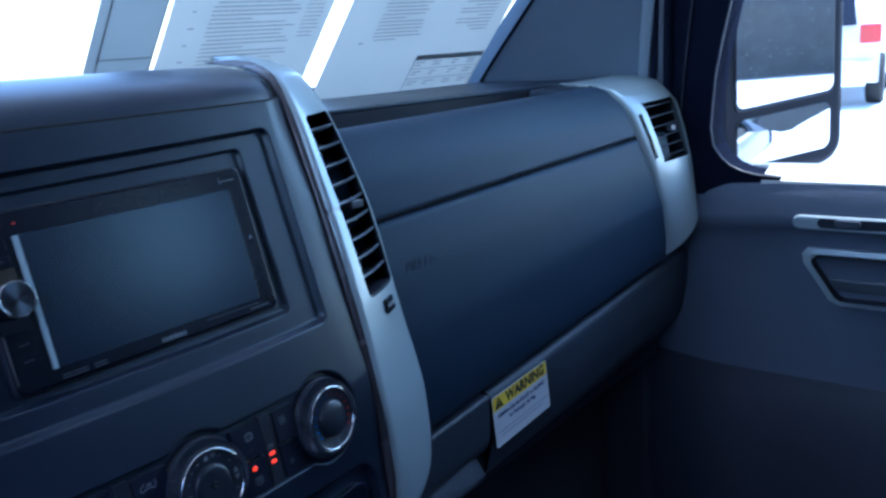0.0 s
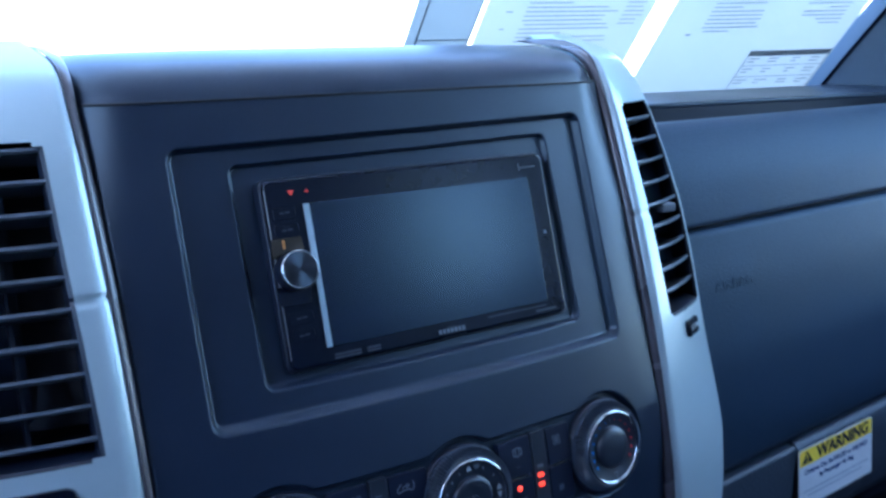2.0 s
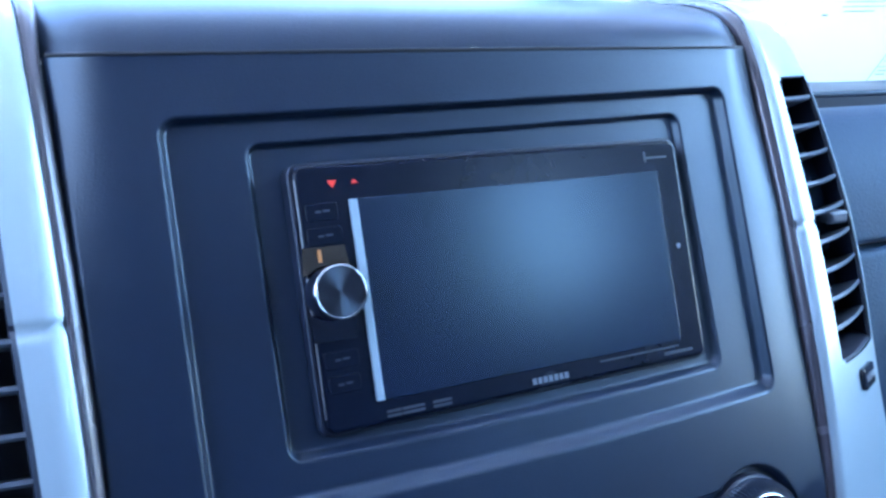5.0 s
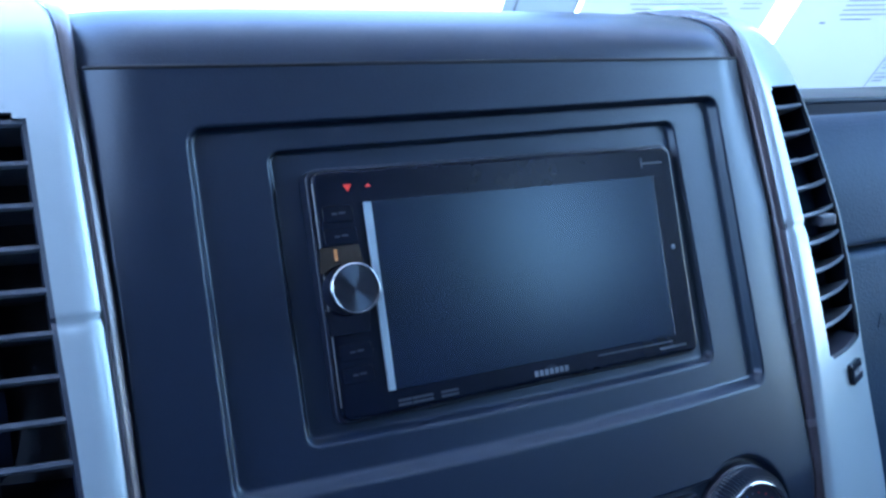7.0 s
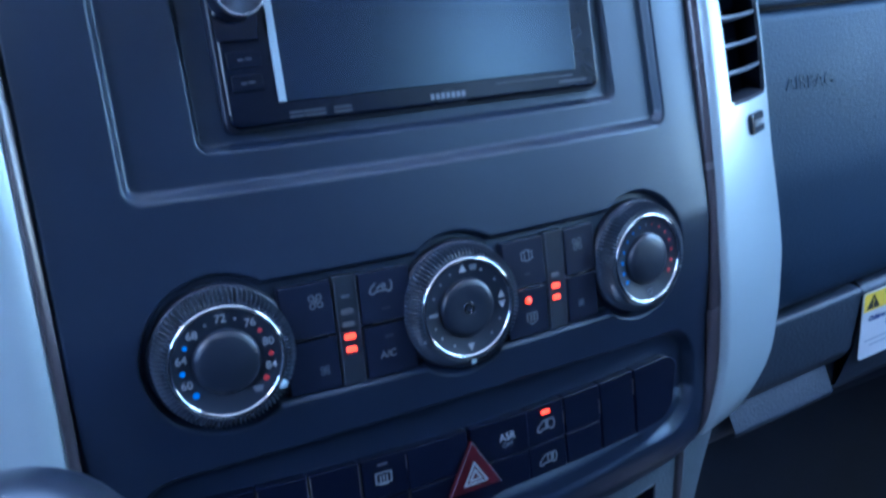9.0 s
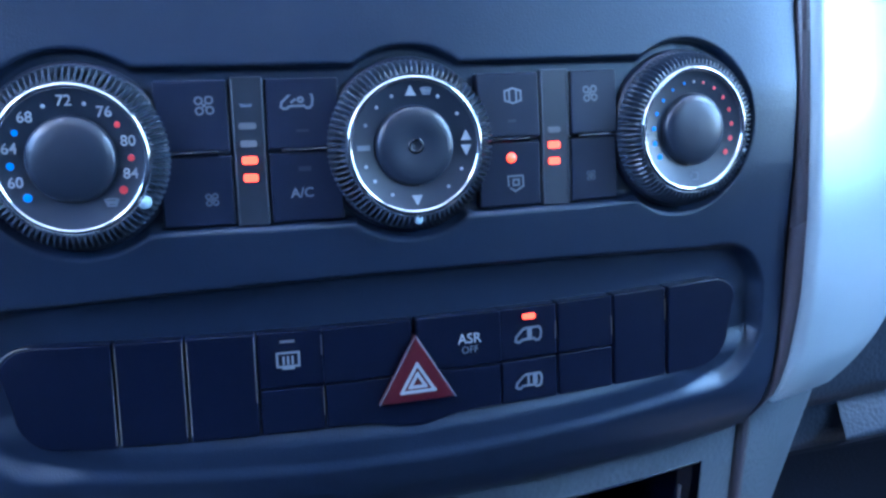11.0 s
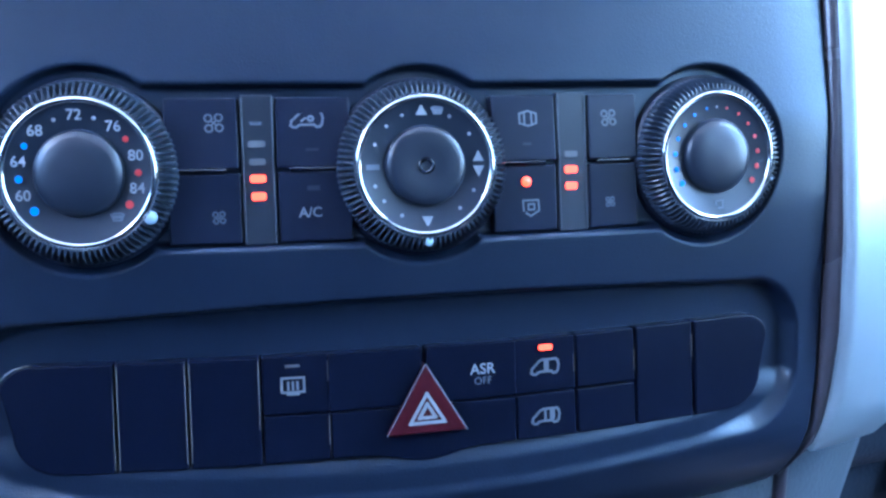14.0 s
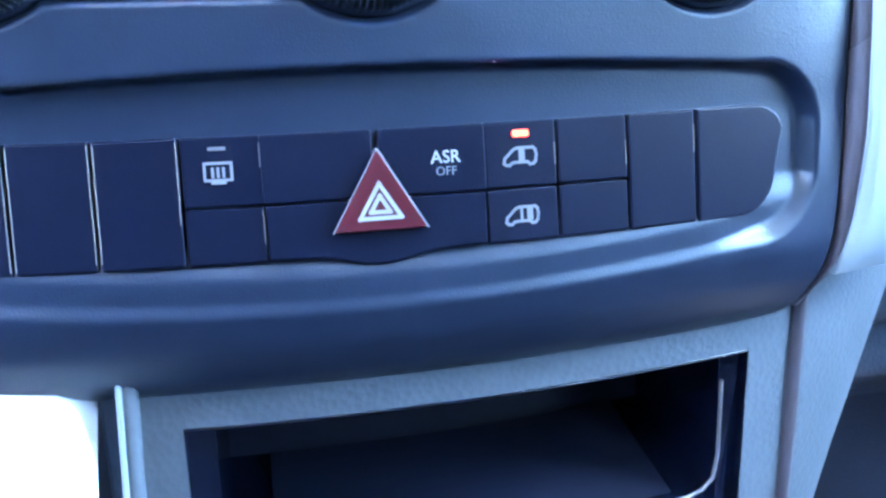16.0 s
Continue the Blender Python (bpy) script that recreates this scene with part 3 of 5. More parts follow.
def build_pocket():
    """Grey fuse cover next to the label, with a lit step below it."""
    ob = thing("fuse_cover", pose(0.31, 0.03, 0.60), "grey grained cover panel with a finger step under the airbag lid", "cover panel")
    g = arc_prof([(0.050, 0.6405), (0.0255, 0.6385), (0.0275, 0.5900), (0.034, 0.5785), (0.060, 0.578)], 0.004, 3)
    part("cover", extrude_x("cover", g, 0.215, 0.370, LOWERDASH, 6), ob)
    part("cover_edge", sweep("cover_edge", [(0.3725, 0.031, 0.646), (0.3725, 0.031, 0.598), (0.366, 0.036, 0.586)], 0.0025, 0.004, SEAM), ob)
    step = arc_prof([(0.060, 0.577), (0.042, 0.576), (0.0290, 0.5560), (0.036, 0.549)], 0.003, 3)
    part("finger_step", extrude_x("finger_step", step, 0.262, 0.362, LOWERDASH, 6), ob)
    return ob


build_pocket()


def build_label():
    m = pose(0.4265, 0.0252, 0.6165, 90 - 1.5, -3.7, 0)
    ob = thing("warning_label", m, "white and yellow printed airbag warning sticker on the grey dash panel", "sticker")
    W, H = 0.1030, 0.0545
    part("backing", plate("backing", W, H, 0.003, -0.0002, 0.0002, LABELWHITE, 0.0), ob, m)
    part("yellow_band", slab("yellow_band", [(-W / 2 + 0.0012, H / 2 - 0.0155), (W / 2 - 0.0012, H / 2 - 0.0155), (W / 2 - 0.0012, H / 2 - 0.003), (W / 2 - 0.003, H / 2 - 0.0012), (-W / 2 + 0.003, H / 2 - 0.0012), (-W / 2 + 0.0012, H / 2 - 0.003)], 0.0002, 0.0004, LABELYELLOW), ob, m)
    up = m @ Matrix.Translation((0.009, H / 2 - 0.0083, 0.0006))
    lettering("heading", "WARNING", 0.0150, INK, up, ob, bold=0.0006)
    t = m @ Matrix.Translation((-0.0405, H / 2 - 0.0083, 0.0006))
    part("warning_triangle", to_mesh("warning_triangle", [(-0.0075, -0.0055, 0), (0.0075, -0.0055, 0), (0, 0.006, 0)], [(0, 1, 2)], INK, False), ob, t)
    part("exclamation_mark", wires("exclamation_mark", [[(0, -0.001), (0, 0.002)], [(0, -0.0036), (0, -0.0034)]], 0.0013, LABELYELLOW, 0.0002), ob, t)
    lettering("line", "Children Can Be KILLED or INJURED", 0.0057, BLUEINK, m @ Matrix.Translation((0.0, 0.0050, 0.0005)), ob, bold=0.00025)
    lettering("line", "by Passenger Air Bag", 0.0057, BLUEINK, m @ Matrix.Translation((0.0, -0.0025, 0.0005)), ob, bold=0.00025)
    part("small_print", wires("small_print", [[(-0.046, -0.0125), (0.046, -0.0125)], [(-0.040, -0.0170), (0.036, -0.0170)]], 0.0013, GREYINK, 0.0005), ob, m)
    return ob


build_label()
lettering("embossed_word", "AIRBAG", 0.0120, GRAIN, pose(0.2775, 0.0203, 0.8030, 90 - 11.7, 0, 0), DASH, depth=0.00012)


def build_end_cap():
    """Silver vent housing at the door end of the dash."""
    ob = thing("corner_vent", pose(0.78, 0.03, 0.69), "silver dashboard corner housing with a square louvred air vent", "air vent")
    zs = [0.690, 0.73, 0.77, 0.815, 0.85, 0.886, 0.905, 0.916, 0.922, 0.925]
    xi = [0.781, 0.764, 0.747, 0.730, 0.716, 0.704, 0.697, 0.690, 0.680, 0.670]
    yi = [0.022, 0.016, 0.014, 0.018, 0.024, 0.034, 0.046, 0.058, 0.075, 0.110]
    xo = [0.850, 0.850, 0.850, 0.850, 0.850, 0.850, 0.849, 0.848, 0.846, 0.844]
    yo = [0.004, 0.005, 0.009, 0.015, 0.023, 0.034, 0.050, 0.062, 0.080, 0.120]
    lz = np.concatenate([np.linspace(0.690, 0.818, 16), np.linspace(0.818, 0.894, 16)[1:], np.linspace(0.894, 0.925, 14)[1:]])
    us = np.concatenate([np.linspace(0, 0.24, 6), np.linspace(0.24, 0.90, 12)[1:], np.linspace(0.90, 1, 5)[1:]])

    def at(u, z):
        z = z + 0.040 * u * max(0.0, (0.80 - z) / 0.11)
        a, b, c, d = (np.interp(z, zs, t) for t in (xi, yi, xo, yo))
        return np.array([a + (c - a) * u, b + (d - b) * u - 0.008 * (1 - (2 * u - 1) ** 2) + 0.006 * max(0, 1 - u / 0.08) ** 2, z])
    g = np.array([[at(0, z) + np.array([0, 0.03, 0])] + [at(u, z) for u in us] + [at(1, z) + np.array([0.01, 0.06, 0])] for z in lz])
    r, c = g.shape[:2]
    idx = np.arange(r * c).reshape(r, c)
    faces = [(idx[i, j], idx[i, j + 1], idx[i + 1, j + 1], idx[i + 1, j]) for i in range(r - 1) for j in range(c - 1) if not (15 <= i < 30 and 6 <= j < 17)]
    part("housing", to_mesh("housing", g.reshape(-1, 3), faces, SILVER), ob)
    w = [[at(u, z) + np.array([0, dy, 0]) for u, dy in ((0.23, 0.004), (0.23, 0.04), (0.91, 0.04), (0.91, 0.004))] for z in (0.817, 0.895)]
    part("vent_well", to_mesh("vent_well", np.array(w).reshape(-1, 3), [(0, 1, 5, 4), (1, 2, 6, 5), (2, 3, 7, 6), (0, 1, 2, 3), (4, 5, 6, 7)], BLACK, False), ob)
    for k in range(6):
        z = 0.824 + 0.0128 * k
        cols = [[at(u, z) + np.array([0, dy, dz]) for dy, dz in ((0.004, 0.001), (0.005, -0.001), (0.022, -0.006), (0.022, -0.0045))] for u in np.linspace(0.25, 0.89, 6)]
        part("slat", surface("slat", np.array(cols), SLAT, False, closed=True), ob)
    part("slider_tab", box("slider_tab", -0.007, 0.007, -0.004, 0.004, -0.004, 0.004, SLAT, 0.0015), ob, Matrix.Translation(at(0.62, 0.857) + np.array([0, 0.003, 0])))
    rows = [at(0.13, z) + np.array([0, -0.0006, 0]) for z in np.linspace(0.826, 0.882, 8)]
    part("cap_joint", sweep("cap_joint", [at(0.0, z) + np.array([-0.0005, 0.0005, 0]) for z in np.linspace(0.695, 0.920, 24)], 0.0024, 0.003, SEAM), ob)
    part("vent_dial", sweep("vent_dial", rows, 0.0065, 0.003, GLOSS), ob, label="black ribbed thumbwheel")
    return ob


build_end_cap()


# ---- windscreen, papers, pillar ----
def screen_point(x, z):
    """A place on the windscreen."""
    return Vector((x, 0.455 - 0.30 * x * x - 0.80 * (z - 0.93), z))


def screen_sheet(name, xa, xb, z0, z1, mat, off, slant=0.0, n=10):
    g = np.array([[tuple(screen_point(xa + (xb - xa) * u + slant * (z - z0), z) + Vector((0, -off, 0))) for u in np.linspace(0, 1, n)] for z in np.linspace(z0, z1, 8)])
    return surface(name, g, mat)


WIND = thing("window_1", pose(0, 0.45, 0.93), "curved clear glass van windscreen", "window", kind="structure")
part("pane", screen_sheet("pane", -0.95, 0.92, 0.88, 1.62, GLASS, -0.004, n=40), WIND).visible_shadow = False

# ---- car stereo ----
RAD = pose(0.0042, 0.00305, 0.8671, 75, 0, 0.3)


def build_radio():
    ob = thing("car_stereo", RAD, "black double-height touchscreen car stereo switched off in the centre stack", "car stereo")
    W, H, SY = 0.1703, 0.0930, -0.0023

    def put(name, me, x=0.0, y=0.0, z=0.0, label="", parent=ob):
        return part(name, me, parent, RAD @ Matrix.Translation((x, y, z)), label)
    put("bezel", plate("bezel", W, H, 0.004, -0.012, 0.0068, BEZEL, 0.0016))
    put("mounting_sleeve", plate("mounting_sleeve", W + 0.0030, H + 0.0026, 0.0045, -0.012, 0.0044, BLACK, 0.0010), label="thin black mounting sleeve")
    put("screen", plate("screen", 0.1355, 0.0719, 0.0012, 0.0066, 0.0073, SCREEN, 0.0003), 0.00455, SY)
    put("silver_bar", slab("silver_bar", [(-0.0012, -0.0357), (0.0016, -0.0357), (0.0016, 0.0357), (-0.0014, 0.0357)], 0.0066, 0.0078, SATIN, 0.0003), -0.0648, SY, label="bright silver bar along the screen")
    kx, ky = -0.0770, 0.0016
    ground = put("knob", lathe("knob", [(0.0092, 0.006), (0.0092, 0.0160), (0.0088, 0.0172)], BLACK), kx, ky, label="round volume knob with a spun metal face")
    put("knob_face", lathe("knob_face", [(0.0087, 0.0170), (0.0, 0.0170)], SPUN, 64, False), kx, ky, parent=ground)
    put("knob_rim", lathe("knob_rim", [(0.0094, 0.0152), (0.0095, 0.0169), (0.0090, 0.0177), (0.0086, 0.0175)], CHROME, 64), kx, ky, parent=ground)
    # rocker caps that hug the knob above and below it
    for s, mat in ((1, ORANGE), (-1, GLOSS)):
        arc = [(0.0104 * math.cos(radians(t)), s * 0.0104 * math.sin(radians(t))) for t in range(40, 141, 10)]
        cap = [(-0.0072, s * 0.0156), (0.0072, s * 0.0156)] if s > 0 else [(-0.0072, -0.0156), (0.0072, -0.0156)]
        pts = arc + cap
        if s < 0:
            pts = pts[::-1]
        put("rocker_cap", slab("rocker_cap", pts, 0.006, 0.0086, mat, 0.0008), kx - 0.0012, ky, label="bronze-tinted rocker cap" if s > 0 else "black rocker cap")
    # orange glint on the cap, painted as a small plate
    put("amber_glint", plate("amber_glint", 0.0013, 0.0044, 0.0003, 0.0084, 0.0088, AMBER, 0.0002), kx - 0.0030, ky + 0.0131)
    for y, w in ((0.0300, 0.0120), (0.0215, 0.0130), (-0.0215, 0.0130), (-0.0300, 0.0120)):
        key = put("key", plate("key", w, 0.0062, 0.0012, 0.0062, 0.0073, BEZEL, 0.0004), kx + 0.0004, y)
        put("key_mark", wires("key_mark", [[(-0.0022, 0), (-0.0008, 0)], [(0.0006, 0.0002), (0.0024, 0.0002)]], 0.0008, FAINT, 0.0075), kx + 0.0004, y, parent=key)
    # painted glint down the stereo's left side
    put("side_glint", sweep("side_glint", [(-W / 2 + 0.0004, y, 0.0060) for y in np.linspace(-0.041, 0.042, 8)], 0.0006, 0.0008, GLINT, up=(0, 0, 1)), label="thin pale strip painted as an edge glint")
    put("indicator", to_mesh("indicator", [(-0.0017, 0.0012, 0.0070), (0.0017, 0.0012, 0.0070), (0, -0.0016, 0.0070)], [(2, 1, 0)], LEDDIM, False), -0.0715, 0.0395)
    put("indicator", to_mesh("indicator", [(-0.0013, -0.0006, 0.0070), (0.0013, -0.0006, 0.0070), (0, 0.0008, 0.0070)], [(0, 1, 2)], LEDDIM, False), -0.0632, 0.0398)
    put("maker_mark", wires("maker_mark", [[(-0.0074 + 0.00245 * k, -0.0003), (-0.0074 + 0.00245 * k, 0.0003)] for k in range(7)], 0.0018, DIMPRINT, 0.0071), 0.0060, -0.0428)
    put("model_mark", wires("model_mark", [[(-0.0052, -0.0004), (0.0050, -0.0004)], [(-0.0062, 0.0018), (-0.0062, -0.0018)]], 0.0009, FAINT, 0.0071), 0.0735, 0.0398)
    for x, w in ((-0.0600, 0.0046), (-0.0525, 0.0078), (-0.0410, 0.0066)):
        put("format_mark", wires("format_mark", [[(-w / 2, 0.0008), (w / 2, 0.0008)], [(-w / 2, -0.0008), (w / 2, -0.0008)]], 0.0010, FAINT, 0.0071), x, -0.0432)
    put("format_mark", wires("format_mark", [[(-0.0070, 0), (0.0070, 0)]], 0.0012, FAINT, 0.0071), 0.0700, -0.0428)
    put("disc_slot", wires("disc_slot", [[(-0.02, 0), (0.02, 0)]], 0.0007, FAINT, 0.0071), 0.050, -0.0404)
    put("sensor", plate("sensor", 0.0016, 0.0022, 0.0005, 0.006, 0.0071, DIMPRINT, 0.0), 0.0785, 0.001)
    return ob


BEZEL = material("piano_black_bezel", (0.003, 0.005, 0.013), 0.26, var=0.2, scale=30, rough_var=0.05, spec=0.22)
AMBER = material("amber_glint_colour", (0.50, 0.20, 0.05), 0.35)
SATIN = material("satin_silver_bar", (0.34, 0.41, 0.45), 0.35, metal=0.4, var=0.04)
SPUN = material("spun_aluminium", (0.095, 0.11, 0.14), 0.26, metal=1.0, var=0.1)
SPUN.node_tree.nodes["Principled BSDF"].inputs["Anisotropic"].default_value = 0.9
tan = SPUN.node_tree.nodes.new("ShaderNodeTangent")
tan.direction_type, tan.axis = "RADIAL", "Z"
SPUN.node_tree.links.new(tan.outputs[0], SPUN.node_tree.nodes["Principled BSDF"].inputs["Tangent"])
LEDDIM = material("dim_red_led", (0.5, 0.03, 0.02), 0.4, emit=(1.0, 0.08, 0.04), power=0.06)
FAINT = material("faint_grey_print", (0.024, 0.030, 0.044), 0.5)
build_radio()


# ---- climate controls ----
def fan_glyph(r):
    """Four round blades set crosswise, each joined to a small hub."""
    lines = []
    for k in range(4):
        a = radians(48 + 90 * k)
        cx, cy = 0.66 * r * math.cos(a), 0.66 * r * math.sin(a)
        lines.append([(cx + 0.33 * r * math.cos(t), cy + 0.33 * r * math.sin(t)) for t in (a + math.pi + 2 * math.pi * j / 10 for j in range(11))])
        lines.append([(0.0, 0.0), (0.34 * r * math.cos(a), 0.34 * r * math.sin(a))])
    return lines


def van_glyph(w, mark=0):
    """Side view of a small van that faces left: two wheel bumps under a raised floor."""
    side = [(-0.50, -0.16), (-0.47, -0.02), (-0.34, 0.10), (-0.20, 0.23), (-0.08, 0.27), (0.40, 0.27), (0.47, 0.20), (0.50, 0.06), (0.47, -0.12), (0.40, -0.20), (0.30, -0.21), (0.22, -0.14), (-0.16, -0.14), (-0.25, -0.16), (-0.33, -0.22), (-0.43, -0.21), (-0.50, -0.16)]
    out = [[(w * x, w * y) for x, y in side]]

    def rise(x, lo=-0.08, hi=0.21):
        return [(w * x, w * lo), (w * x, w * hi)]
    if mark == 1:
        out += [rise(0.00), rise(0.05), rise(0.10)]
    if mark == 2:
        out += [rise(-0.02, -0.13, 0.25), rise(0.19), rise(0.24), rise(0.29)]
    if mark == 3:
        out += [[(w * (0.12 + 0.075 * math.cos(t)), w * (0.05 + 0.07 * math.sin(t))) for t in (math.pi * k / 5 for k in range(11))], [(-w * 0.16, -w * 0.02), (-w * 0.05, w * 0.06)]]
    return out


def screen_glyph(w):
    h = w * 0.7
    return [[(-w / 2, h * 0.4), (-w * 0.25, h / 2), (w * 0.25, h / 2), (w / 2, h * 0.4), (w * 0.3, -h * 0.3), (-w * 0.3, -h * 0.3), (-w / 2, h * 0.4)], [(-w * .3, h * .2), (w * .3, h * .2)], [(-w * .3, 0), (w * .3, 0)]]


CLIM = on_panel(0, KNOB_Z, -0.0046)
CLIMATE = thing("climate_control", CLIM, "black climate control unit with three knurled chrome-ringed knobs", "climate control")


def face(x, z, off=-0.0046):
    return on_panel(x, z, off)


def build_knob(x, kind):
    m = face(x, KNOB_Z) @ Matrix.Diagonal((1, 1, 0.64, 1))
    knob = part("knob", lathe("knob", [(0.0275, -0.002), (0.0275, 0.001), (0.0268, 0.003), (0.0262, 0.0038)], BLACK, 64), CLIMATE, m, "knurled black rotary knob with chrome ring")
    # knurled skirt: short radial ribs under the ring
    n, rows = 352, []
    for r, z, amp in ((0.0268, 0.001, 0.0), (0.0258, 0.0060, 0.0003), (0.0253, 0.0085, 0.0010), (0.0244, 0.0125, 0.0011), (0.0230, 0.0152, 0.0009), (0.0217, 0.0162, 0.0), (0.0211, 0.0158, 0.0)):
        rows.append([((r + amp * (0.6, 1.0, -0.6, -1.0)[k % 4]) * math.cos(2 * math.pi * k / n), (r + amp * (0.6, 1.0, -0.6, -1.0)[k % 4]) * math.sin(2 * math.pi * k / n), z + amp * (0.3, 0.5, -0.3, -0.5)[k % 4]) for k in range(n)])
    part("grip", surface("grip", np.array(rows), GRIP, False, closed=True), knob, m)
    part("chrome_ring", lathe("chrome_ring", [(0.0214, 0.0154), (0.0212, 0.0164), (0.0205, 0.0169), (0.0198, 0.0163), (0.0196, 0.0150)], CHROME, 96), knob, m, "polished chrome ring")
    part("dial_face", lathe("dial_face", [(0.0198, 0.0152), (0.0160, 0.0138), (0.0122, 0.0130)], DIAL, 64), knob, m)
    dome = [(0.0124, 0.0128), (0.0122, 0.0150), (0.0115, 0.0168), (0.0095, 0.0180), (0.0060, 0.0188), (0.0, 0.0191)] if kind != "mode" else [(0.0124, 0.0128), (0.0122, 0.0150), (0.0115, 0.0166), (0.0095, 0.0174), (0.0055, 0.0168), (0.0022, 0.0162), (0.0, 0.0161)]
    part("hub", lathe("hub", dome, HUB, 64), knob, m)
    tilt = 0.0145

    def on_dial(name, me, a, r=0.0161, turn=0.0):
        t = radians(a)
        part(name, me, knob, m @ Matrix.Translation((r * math.sin(t), r * math.cos(t), tilt)) @ Matrix.Rotation(radians(turn), 4, "Z"))

    def dot(r, mat):
        return lathe("dot", [(r, 0.0), (0.0, 0.0001)], mat, 12)
    if kind == "left":
        for text, a in (("60", -112), ("64", -78), ("68", -43), ("72", -2), ("76", 37), ("80", 73), ("84", 106)):
            t = radians(a)
            lettering("number", text, 0.0043, WHITE, m @ Matrix.Translation((0.0163 * math.sin(t), 0.0163 * math.cos(t), tilt + 0.0002)), knob, bold=0.00006)
        for a, mat, r in ((-130, BLUE, 0.0013), (-95, BLUE, 0.0011), (-61, BLUE, 0.0009), (-22, WHITE, 0.0006), (17, WHITE, 0.0006), (54, REDPRINT, 0.0009), (90, REDPRINT, 0.0010), (124, REDPRINT, 0.0012)):
            on_dial("dot", dot(r, mat), a)
        on_dial("symbol", wires("symbol", screen_glyph(0.0036), 0.0005, DIMPRINT), 142)
        part("pointer", lathe("pointer", [(0.0021, 0.0), (0.0017, 0.0014), (0.0, 0.0017)], POINTER, 16), knob, m @ Matrix.Translation((0.0227 * math.sin(radians(124)), 0.0227 * math.cos(radians(124)), 0.0146)))
    if kind == "mode":
        tri = [(-0.0018, -0.0014, 0.0001), (0.0018, -0.0014, 0.0001), (0, 0.0020, 0.0001)]
        for a, turn in ((-3, 0), (180, 180)):
            on_dial("arrow", to_mesh("arrow", tri, [(0, 1, 2)], WHITE, False), a, 0.0166, turn)
        part("arrow", to_mesh("arrow", tri, [(0, 1, 2)], WHITE, False), knob, m @ Matrix.Translation((0.0164, 0.0024, tilt)))
        part("arrow", to_mesh("arrow", tri, [(0, 1, 2)], WHITE, False), knob, m @ Matrix.Translation((0.0164, -0.0018, tilt)) @ Matrix.Rotation(math.pi, 4, "Z"))
        on_dial("symbol", wires("symbol", screen_glyph(0.0034), 0.0006, DIMPRINT), 14, 0.0168)
        on_dial("symbol", wires("symbol", [[(-0.0012, 0), (0.0012, 0)]], 0.0016, DIMPRINT), -90)
        for a in (-66, -44, -24, 28, 56, 118, 142, -152, -128, -110):
            on_dial("dot", dot(0.0006, WHITE), a, 0.0166)
        part("hub_ring", lathe("hub_ring", [(0.0026, 0.0160), (0.0023, 0.0170), (0.0017, 0.0170), (0.0014, 0.0160)], GLOSS, 24), knob, m)
        part("pointer", lathe("pointer", [(0.0016, 0.0), (0.0013, 0.0012), (0.0, 0.0015)], POINTER, 16), knob, m @ Matrix.Translation((0.0, -0.0228, 0.0146)))
    if kind == "right":
        for k in range(7):
            on_dial("dot", dot(0.0005 + 0.00009 * k, REDPRINT), 14 + 18 * k)
            on_dial("dot", dot(0.0005 + 0.00009 * k, BLUE), -14 - 18 * k)
        on_dial("dot", dot(0.0005, WHITE), 0)
        on_dial("symbol", wires("symbol", [[(-0.0014, 0.0012), (0.0012, 0.0012), (0.0012, -0.0012), (-0.0004, -0.0012)], [(-0.0014, 0.0012), (-0.0014, 0)]], 0.0005, DIMPRINT), 178)
        part("pointer", lathe("pointer", [(0.0011, 0.0), (0.0009, 0.0010), (0.0, 0.0012)], WHITE, 16), knob, m @ Matrix.Translation((0.0225 * math.sin(radians(112)), 0.0225 * math.cos(radians(112)), 0.0146)))


POINTER = material("white_pointer_plastic", (0.36, 0.47, 0.52), 0.35, var=0.05)
DIAL = material("dial_grey", (0.015, 0.021, 0.035), 0.33, var=0.1, spec=0.7)
HUB = material("satin_hub", (0.011, 0.016, 0.028), 0.36, var=0.1, spec=0.65)
CLIMKEY = material("satin_grey_key", (0.007, 0.0105, 0.025), 0.36, spec=0.32, var=0.15)
KEY = material("satin_black_key", (0.003, 0.005, 0.015), 0.36, spec=0.15, var=0.15, bump=0.1, bump_scale=1800)
KEYBAND = material("dark_grey_key_band", (0.013, 0.018, 0.028), 0.36, var=0.1, spec=0.65)


def key_pair(x0, x1):
    """Upper and lower rocker halves between x0 and x1; gives their poses."""
    out = []
    for z0, z1 in ((0.7461, 0.7671), (0.7241, 0.7451)):
        m = face((x0 + x1) / 2, (z0 + z1) / 2)
        k = part("button", plate("button", x1 - x0 - 0.0006, (z1 - z0) * 1.015 - 0.0004, 0.0006, -0.001, 0.0030, CLIMKEY, 0.0006), CLIMATE, m)
        out.append((k, m))
    m = face((x0 + x1) / 2, 0.7457)
    part("finger_ridge", sweep("finger_ridge", [(-(x1 - x0) * 0.32, 0, 0.0028), ((x1 - x0) * 0.32, 0, 0.0028)], 0.0016, 0.0016, GLOSS, up=(0, 0, 1)), CLIMATE, m)
    return out


